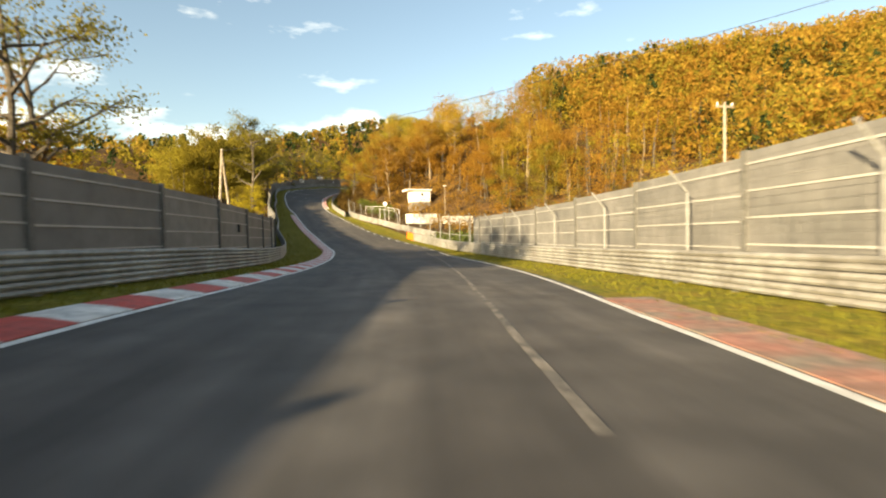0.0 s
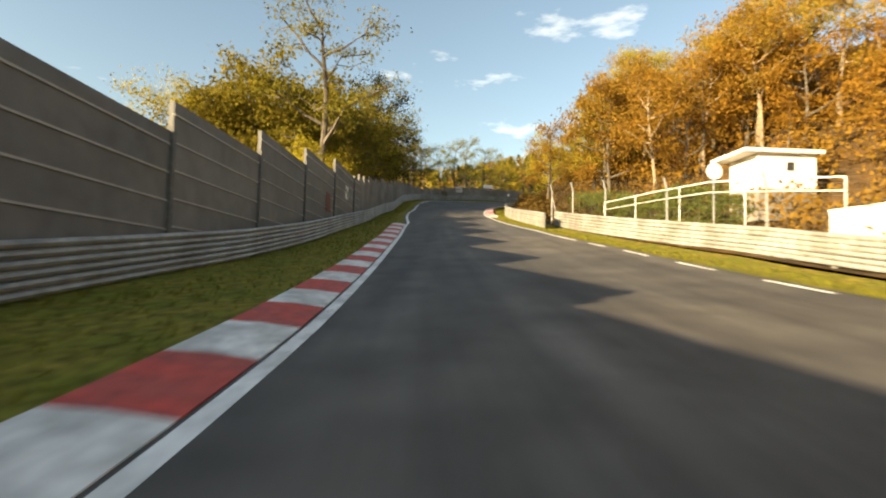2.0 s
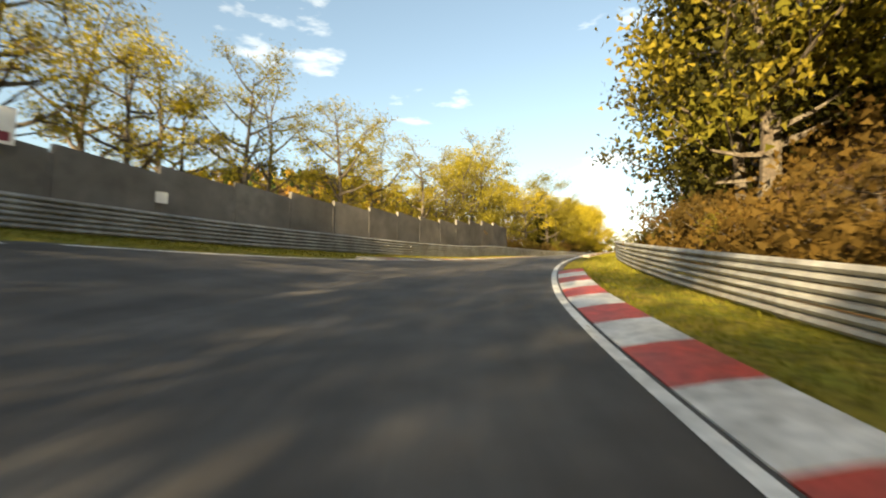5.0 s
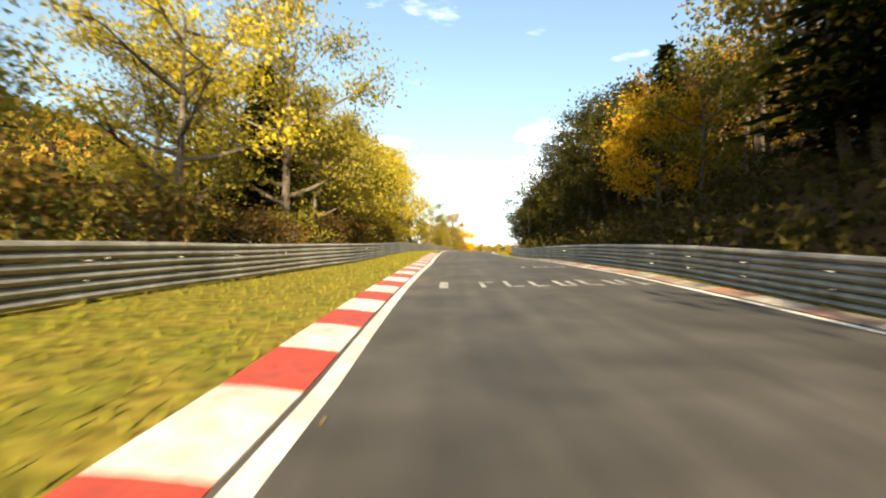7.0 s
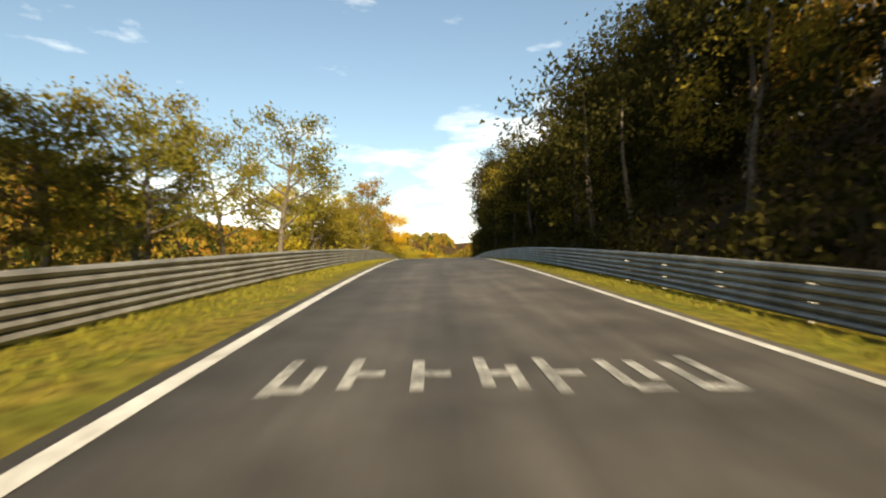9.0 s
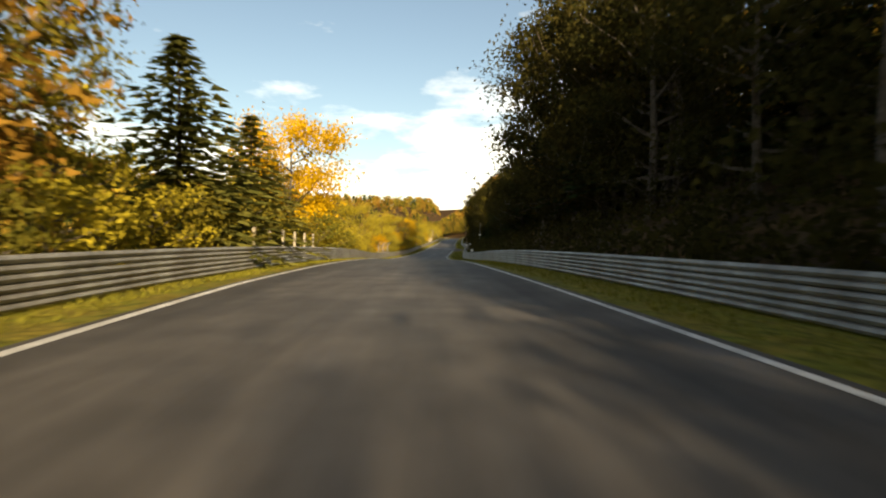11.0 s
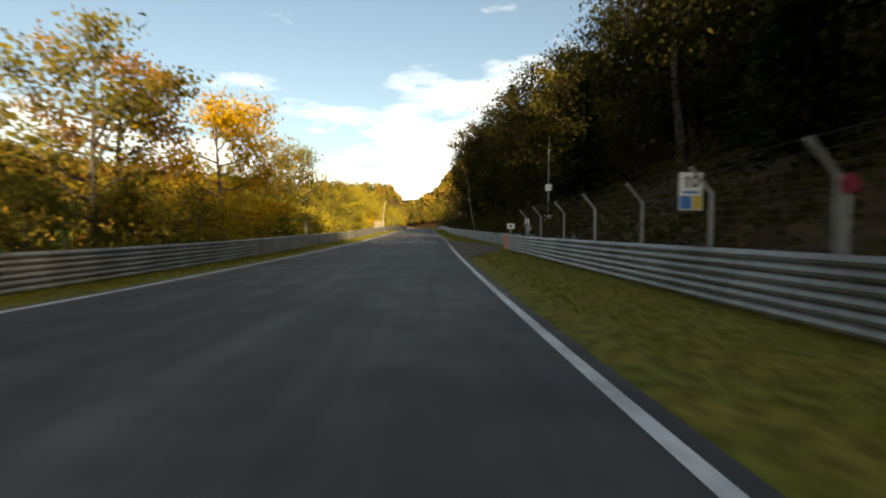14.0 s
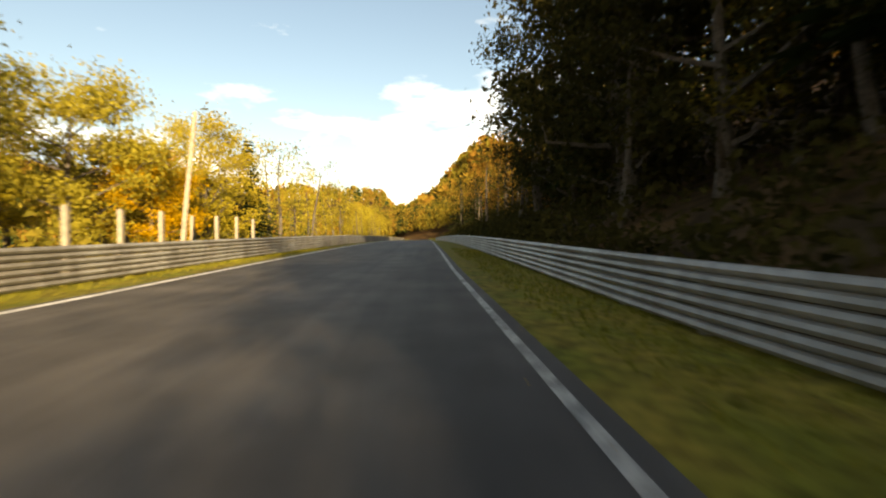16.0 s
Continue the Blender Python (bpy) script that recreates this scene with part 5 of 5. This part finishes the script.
def hut():
    root = thing("marshal_hut", "small white hut with a flat overhanging roof on the slope", "hut", ground_at(96.2, 21.9), turn=heading(96) + 0.05)
    base = 7.75 - root.matrix_world.translation.z
    solid("plinth", box(-1.85, -1.4, -1.0, 1.85, 1.4, base), CONCRETE, root)
    solid("wall", joined(box(-1.85, -1.4, base, 1.85, -1.3, base + 2.2), box(-1.85, 1.3, base, 1.85, 1.4, base + 2.2), box(-1.85, -1.3, base, -1.75, 1.3, base + 2.2),
                         box(1.75, -1.3, base, 1.85, 1.3, base + 2.2)), WHITEWALL, root)
    roof = box(-2.9, -1.8, base + 2.2, 2.1, 1.8, base + 2.42)
    solid("roof", roof, WHITEWALL, root)
    win = solid("window", joined(box(-0.1, -1.43, base + 1.1, 0.5, -1.4, base + 1.16), box(-0.1, -1.43, base + 1.7, 0.5, -1.4, base + 1.76), box(-0.1, -1.43, base + 1.1, -0.04, -1.4, base + 1.76),
                                 box(0.44, -1.43, base + 1.1, 0.5, -1.4, base + 1.76)), WHITEWALL, root)
    child("pane", mesh_from("pane", *box(-0.04, -1.42, base + 1.16, 0.44, -1.405, base + 1.7), [DARK]), win, Matrix())


hut()


def hand_rail():
    root = thing("hand_rail", "white tubular hand rail along the path up to the hut", "railing", ground_at(86, 14.5))
    run = np.linspace(0, 1, 9)
    pts = [at(np.interp(k, [0, 0.65, 1], [96, 85, 79.5]), np.interp(k, [0, 0.65, 1], [11.2, 12.3, 13.3]), np.interp(k, [0, 0.65, 1], [1.33, 2.25, 2.17])) for k in run]
    child("top_rail", mesh_from("top_rail", *tube(pts, [0.03] * 9, 6), [WHITEWALL]), root)
    child("mid_rail", mesh_from("mid_rail", *tube([p - Vector((0, 0, 0.45)) for p in pts], [0.018] * 9, 6), [WHITEWALL]), root)
    for p in pts[::2]:
        g = float(land([p.x], [p.y])[0]) - 0.3
        child("post", mesh_from("post", *tube([(p.x, p.y, g), (p.x, p.y, p.z)], [0.026, 0.026], 6), [WHITEWALL]), root)


hand_rail()


def round_sign(s, u, z, d, face, label, back=SIGNWHITE):
    root = thing("round_sign", label, "road sign", ground_at(s, u), turn=heading(s))
    top = at(s, u, z).z - root.matrix_world.translation.z
    solid("post", tube([(0, 0.05, -0.3), (0, 0.05, top)], [0.035, 0.035], 8), POST, root)
    disc = [(d / 2 * math.cos(k * math.pi / 12), 0.0, top + d / 2 * math.sin(k * math.pi / 12)) for k in range(24)]
    v = disc + [(x, 0.02, z0) for x, _, z0 in disc]
    f = [tuple(range(24)), tuple(range(47, 23, -1))] + [(k, (k + 1) % 24 + 0, (k + 1) % 24 + 24, k + 24) for k in range(24)]
    plate = solid("plate", (v, f), face, root)
    return root


round_sign(85.4, 12.5, 2.7, 0.7, SIGNWHITE, "round white sign on a steel post behind the rail")


def pole(s, u, height, label, arm=0.0, lean=0.0, legs=1, lamp=False, r=0.12):
    root = thing("utility_pole", label, "utility pole", ground_at(s, u), group="poles along the track", turn=heading(s))
    top = at(s, u, height).z - root.matrix_world.translation.z
    solid("shaft", tube([(0, 0, -0.5), (lean * 0.5, 0, top / 2), (lean, 0, top)], [r, r * 0.85, r * 0.7], 8), WOODPOLE, root)
    if legs > 1:
        solid("strut", tube([(1.3, 0.3, -0.5), (lean, 0, top - 0.6)], [r * 0.9, r * 0.6], 8), WOODPOLE, root)
    if arm:
        solid("cross_arm", box(lean - arm, -0.06, top - 0.35, lean + arm, 0.06, top - 0.22), WOODPOLE, root)
        for x in (-arm * 0.9, arm * 0.9):
            solid("insulator", tube([(lean + x, 0, top - 0.22), (lean + x, 0, top - 0.02)], [0.05, 0.035], 6), SIGNWHITE, root)
    if lamp:
        solid("lamp_head", box(-0.25, -0.12, top, 0.25, 0.12, top + 0.12), SIGNWHITE, root)
    return root


pole(42, -11.1, 8.4, "leaning double wooden utility pole behind the wall", arm=0.0, lean=0.5, legs=2)
pole(28, 21.7, 9.8, "wooden utility pole with a short cross arm", arm=0.6)
pole(83, 22.7, 6.0, "slim pale lamp pole behind the containers", lamp=True, r=0.07)
pole(396, -15.0, 5.8, "wooden utility pole with a long cross arm among bushes", arm=1.6, r=0.09)
pole(543.5, -9.0, 5.5, "leaning pale utility pole behind the rail", lean=0.6, r=0.1)


def plate(s, u, z, w, h, label, face=SIGNWHITE, bars=(), stand=True, turn=0.0, deep=0.03, text=""):
    """A flat sign board facing along the road, with plain bars where its writing is."""
    root = thing("sign_board", label, "sign", at(s, u, 0), group="sign boards beside the track", turn=heading(s) + turn)
    solid("board", box(-w / 2, 0, z - h / 2, w / 2, deep, z + h / 2), face, root)
    for x, zz, bw, bh, m in bars:
        solid("writing", box(x - bw / 2, -0.006, z + zz - bh / 2, x + bw / 2, 0, z + zz + bh / 2), m, root)
    if text:
        cu = bpy.data.curves.new("numeral", "FONT")
        cu.body, cu.align_x, cu.align_y, cu.size, cu.extrude, cu.offset = text, "CENTER", "CENTER", h * 0.42, 0.003, 0.008
        me = bpy.data.meshes.new_from_object(bpy.data.objects.new("numeral", cu))
        me.materials.append(DARK)
        child("numeral", me, root, Matrix.Translation((0, -0.004, z + h * 0.24)) @ Matrix.Rotation(math.pi / 2, 4, "X"), "bold dark numerals")
    if stand:
        solid("stand", box(-0.03, deep, -0.3, 0.03, deep + 0.06, z + h / 2), POST, root)
    return root


wall_u = lambda s: float(table(WALL_L, s)) - 0.02
plate(64, float(table(WALL_L, 64)) + 0.07, 2.5, 0.45, 0.16, "small white plate on the noise wall", turn=math.pi / 2, stand=False)
plate(28, float(table(WALL_L, 28)) + 0.07, 2.0, 0.4, 0.4, "small dark box on the noise wall", face=DARK, turn=math.pi / 2, stand=False, deep=0.15)
plate(154, wall_u(154) + 0.12, 1.9, 1.5, 0.95, "white board with dark lettering on the concrete wall", bars=[(-0.4, 0, 0.22, 0.5, DARK), (0, 0, 0.22, 0.5, DARK), (0.4, 0, 0.22, 0.5, DARK)], turn=1.15, stand=False)
plate(161, wall_u(161) + 0.12, 2.6, 2.0, 1.0, "white and red board on the concrete wall", bars=[(0, -0.3, 1.8, 0.25, SIGNRED)], turn=1.0, stand=False)
plate(166, wall_u(166) + 0.12, 1.5, 0.4, 0.4, "small white plate on the concrete wall", turn=1.0, stand=False)
plate(94.5, float(table(WALL_L, 94.5)) + 0.07, 1.7, 1.1, 1.1, "red-brown sprayed patch on the noise wall", face=GRAFRED, turn=math.pi / 2, stand=False, deep=0.012)
plate(99.5, float(table(WALL_L, 99.5)) + 0.07, 2.2, 0.9, 0.9, "white sprayed scrawl on the noise wall", face=SIGNWHITE, bars=[(-0.2, 0.1, 0.3, 0.3, PANEL), (0.25, -0.1, 0.25, 0.4, PANEL)], turn=math.pi / 2, stand=False, deep=0.012)
plate(154, 5.9, 2.1, 0.95, 0.42, "white board on a post behind the rail in the bend")
plate(457.5, float(table(RAIL_R, 457)) + 0.38, 2.0, 0.46, 0.74, "white plate with dark numerals and a blue field on the fence", bars=[(-0.1, -0.22, 0.24, 0.26, SIGNBLUE), (0.13, -0.22, 0.16, 0.26, SIGNYELLOW), (0, -0.02, 0.3, 0.05, SIGNBLUE)], stand=False, text="10")
round_sign(453.7, float(table(RAIL_R, 453.7)) + 0.36, 1.8, 0.26, SIGNRED, "round dark red sign on the fence")
plate(481.6, 5.6, 1.45, 0.5, 0.34, "small white sign over the end of the rail", bars=[(0, 0, 0.2, 0.15, DARK)])
plate(484.5, 7.3, 1.3, 0.62, 0.36, "small white sign over the rail", bars=[(0, 0.02, 0.36, 0.12, POST)])
plate(480, 6.4, 1.7, 0.3, 0.42, "small white plate on the fence end")
plate(487, -9.5, 1.0, 0.16, 1.9, "slim pale marker post behind the rail", face=FENCEPOST, stand=False, deep=0.14)
plate(414, 5.4, 1.3, 0.4, 0.3, "small white sign behind the rail")


def mast():
    root = thing("radio_mast", "thin steel mast with a white equipment box", "mast", ground_at(487, 9.4), turn=heading(487))
    solid("shaft", tube([(0, 0, -0.4), (0, 0, 4.2), (0, 0, 7.3)], [0.05, 0.045, 0.015], 8), POST, root)
    solid("equipment_box", box(-0.22, -0.15, 3.1, 0.22, 0.12, 3.6), SIGNWHITE, root)
    solid("lower_box", box(-0.3, -0.12, 0.8, 0.3, 0.1, 1.2), SIGNWHITE, root)


mast()

# the service opening and the rail set back behind it
RAIL_BACK = [(476, 8.6), (484, 6.9), (492, 5.9), (500, 5.3), (508, 4.75), (514, 4.36)]
guard_rail(RAIL_BACK, 1, 476, 513, lift_r)
def apron_row(s):
    e, r = float(table(EDGE_R, s)) + 0.02, float(table(APRON, s))
    us = [e + (r - e) * k / 5 for k in range(6)]
    drops = verge_drop(np.full(6, s), np.array(us), EDGE_R, RAIL_R, 1)
    return [at(s, u, float(d) + (0.012 if k == 0 else 0.035)) for k, (u, d) in enumerate(zip(us, drops))]


v, f = ribbon(list(np.arange(469, 497.5, 0.75)), apron_row)
tagged(new("apron", mesh_from("apron", v, f, [DIRT])), "dusty paved service opening beside the track", "pavement", kind="structure")

# old fence posts behind the left rail
for s in list(np.arange(361, 375, 2.66)) + list(np.arange(536, 553, 2.4)):
    root = thing("fence_post", "pale old concrete fence post behind the rail", "fence post", at(s, float(table(RAIL_L, s)) - 1.1, -0.2), group="old fence posts")
    h = 2.0 + 0.12 * noise.noise(Vector((s, 0, 0)))
    solid("shaft", joined(box(-0.07, -0.07, -0.3, 0.07, 0.07, h), box(-0.05, -0.05, h, 0.05, 0.05, h + 0.04)), FENCEPOST, root, Matrix.Rotation(heading(s), 4, "Z"))

# reflectors on the rails of the climb, in two rows on the right
for rows, side, lift, first, last, step, z in ((RAIL_R, 1, lift_r, 187, 275, 1.33, 0.66), (RAIL_R, 1, lift_r, 187.6, 262, 2.66, 0.36), (RAIL_L, -1, lift_l, 190, 240, 4.0, 0.66)):
    for s in np.arange(first, last, step):
        root = thing("reflector", "small white reflector on the steel rail", "reflector", at(s, float(table(rows, s)) - side * 0.095, z + lift(s)), group="reflectors on the rail")
        solid("lens", box(-0.009, -0.016, 0, 0.009, 0.016, 0.032), RIB, root, Matrix.Rotation(heading(s), 4, "Z"))


# ---- writing on the road ----
def road_text(text, s, u, height, width, label, dz=0.008, paint=OLDPAINT, skew=0.0):
    cu = bpy.data.curves.new("text", "FONT")
    cu.body, cu.align_x, cu.align_y = text, "CENTER", "CENTER"
    ob = bpy.data.objects.new("text", cu)
    me = bpy.data.meshes.new_from_object(ob)
    xs = [p.co.x for p in me.vertices]
    k = width / max(max(xs) - min(xs), 0.01)
    for p in me.vertices:
        q = at(s + p.co.y * height / 0.7 - skew * p.co.x * k, u + p.co.x * k, dz)
        p.co = q
    me.materials.append(paint)
    tagged(new("road_writing", me), label, "road writing", kind="structure")


def road_bars(s, u, sizes, label, dz=0.008):
    """Unreadable road writing: plain strokes (along, across, length, width)."""
    shapes = []
    for a, c, l, w in sizes:
        n = max(2, int(l / 0.4) + 1)
        shapes.append(ribbon(np.linspace(s + a - l / 2, s + a + l / 2, n), lambda q: [at(q, u + c - w / 2, dz), at(q, u + c + w / 2, dz)]))
    tagged(new("road_writing", mesh_from("road_writing", *joined(*shapes), [OLDPAINT])), label, "road writing", kind="structure")


def road_curves(parts, label, dz=0.008):
    """Sprayed curves on the road: (station, offset, half length, half width, first and last angle, stroke)."""
    shapes = []
    for s, u, rs, ru, a0, a1, w in parts:
        turns = np.radians(np.linspace(a0, a1, 15))
        shapes.append(ribbon(turns, lambda q: [at(s + (rs + d) * math.sin(q), u - (ru + d) * math.cos(q), dz) for d in (-w / 2, w / 2)]))
    tagged(new("road_writing", mesh_from("road_writing", *joined(*shapes), [OLDPAINT])), label, "road writing", kind="structure")


def strokes(seed, count, width, tall):
    rng = random.Random(seed)
    out = []
    for k in range(count):
        c = -width / 2 + width * (k + 0.5) / count
        step = width / count
        out.append((rng.uniform(-0.1, 0.1), c - step * 0.25, tall * rng.uniform(0.7, 1), 0.11))
        out.append((rng.choice((-0.4, 0.0, 0.4)) * tall, c, 0.16, step * 0.5))
        if rng.random() < 0.5:
            out.append((rng.uniform(-0.1, 0.1), c + step * 0.22, tall * rng.uniform(0.5, 1), 0.11))
    return out


FRESH = mat("white_letter_paint", (0.42, 0.42, 0.4), 0.7, scale=12, vary=0.35, tint=(0.58, 0.57, 0.54), tint_scale=3)
road_text("Vorsicht", 493.6, -2.3, 2.6, 6.3, "white painted road writing, a warning word", paint=FRESH, skew=0.28)
road_bars(501.5, -2.6, strokes(2, 7, 4.6, 2.0), "faded white painted road writing")
road_bars(498.6, -0.6, strokes(3, 5, 2.4, 1.4), "faded white painted road writing")
road_text("I", 218.4, 0.2, 1.6, 0.22, "white painted road writing, a single letter")
road_bars(218.4, 3.2, strokes(5, 7, 4.4, 1.5), "white painted road writing")
road_bars(225.6, 4.0, strokes(6, 4, 1.8, 0.9), "white painted road writing")
road_text("YO", 257.6, 2.8, 1.3, 1.3, "white painted road writing", paint=FRESH)
road_bars(257.4, 0.4, strokes(7, 4, 2.4, 1.1), "white painted road writing")
road_bars(272, 0.6, strokes(8, 7, 4.0, 1.1), "white painted road writing")
road_bars(197.5, 1.5, strokes(9, 3, 2.2, 1.4), "white painted road writing")
road_bars(192.6, 1.3, strokes(10, 4, 4.0, 1.8), "white painted road writing")
road_curves([(129.0, -4.1, 1.15, 0.85, -35, 125, 0.13), (129.4, -2.65, 1.35, 0.85, -35, 140, 0.13), (128.7, -3.65, 0.25, 0.22, 0, 170, 0.12)], "faded white curves sprayed on the road")
road_bars(140, -5.5, strokes(12, 6, 5.0, 1.4), "faded white painted road writing")

# worn red patch outside the line of the first straight, and a pale seam in the asphalt
kerb(1, 2, 10, 1.1, 0.03, (OLDRED, OLDRED), "worn and faded red kerb patch beside the first straight", block=2.0)
seam = [(0, 1.0), (6, 1.2), (12, 1.6), (18, 2.2), (24, 2.9), (34, 4.4), (46, 6.2)]
TAR = mat("worn_seam", (0.2, 0.175, 0.145), 0.8, scale=12, vary=0.5, tint=(0.08, 0.075, 0.07), tint_scale=2)
marking("tar_seam", "pale worn seam along the asphalt", 3, 46, lambda s: float(table(seam, s)), 0.12, TAR, dz=0.005)

# the cable between the two poles of the first straight
p, q = at(42, -11.1, 8.2) + Vector((0.3, 0, 0)), at(8, 24, 10.4)
cable = thing("overhead_cable", "thin black cable hung from a wooden pole across the track", "cable", p)
child("wire", mesh_from("wire", *tube([p.lerp(q, k / 14) - Vector((0, 0, 0.9 * (1 - (k / 7 - 1) ** 2))) for k in range(15)], [0.012] * 15, 5), [DARK]), cable)
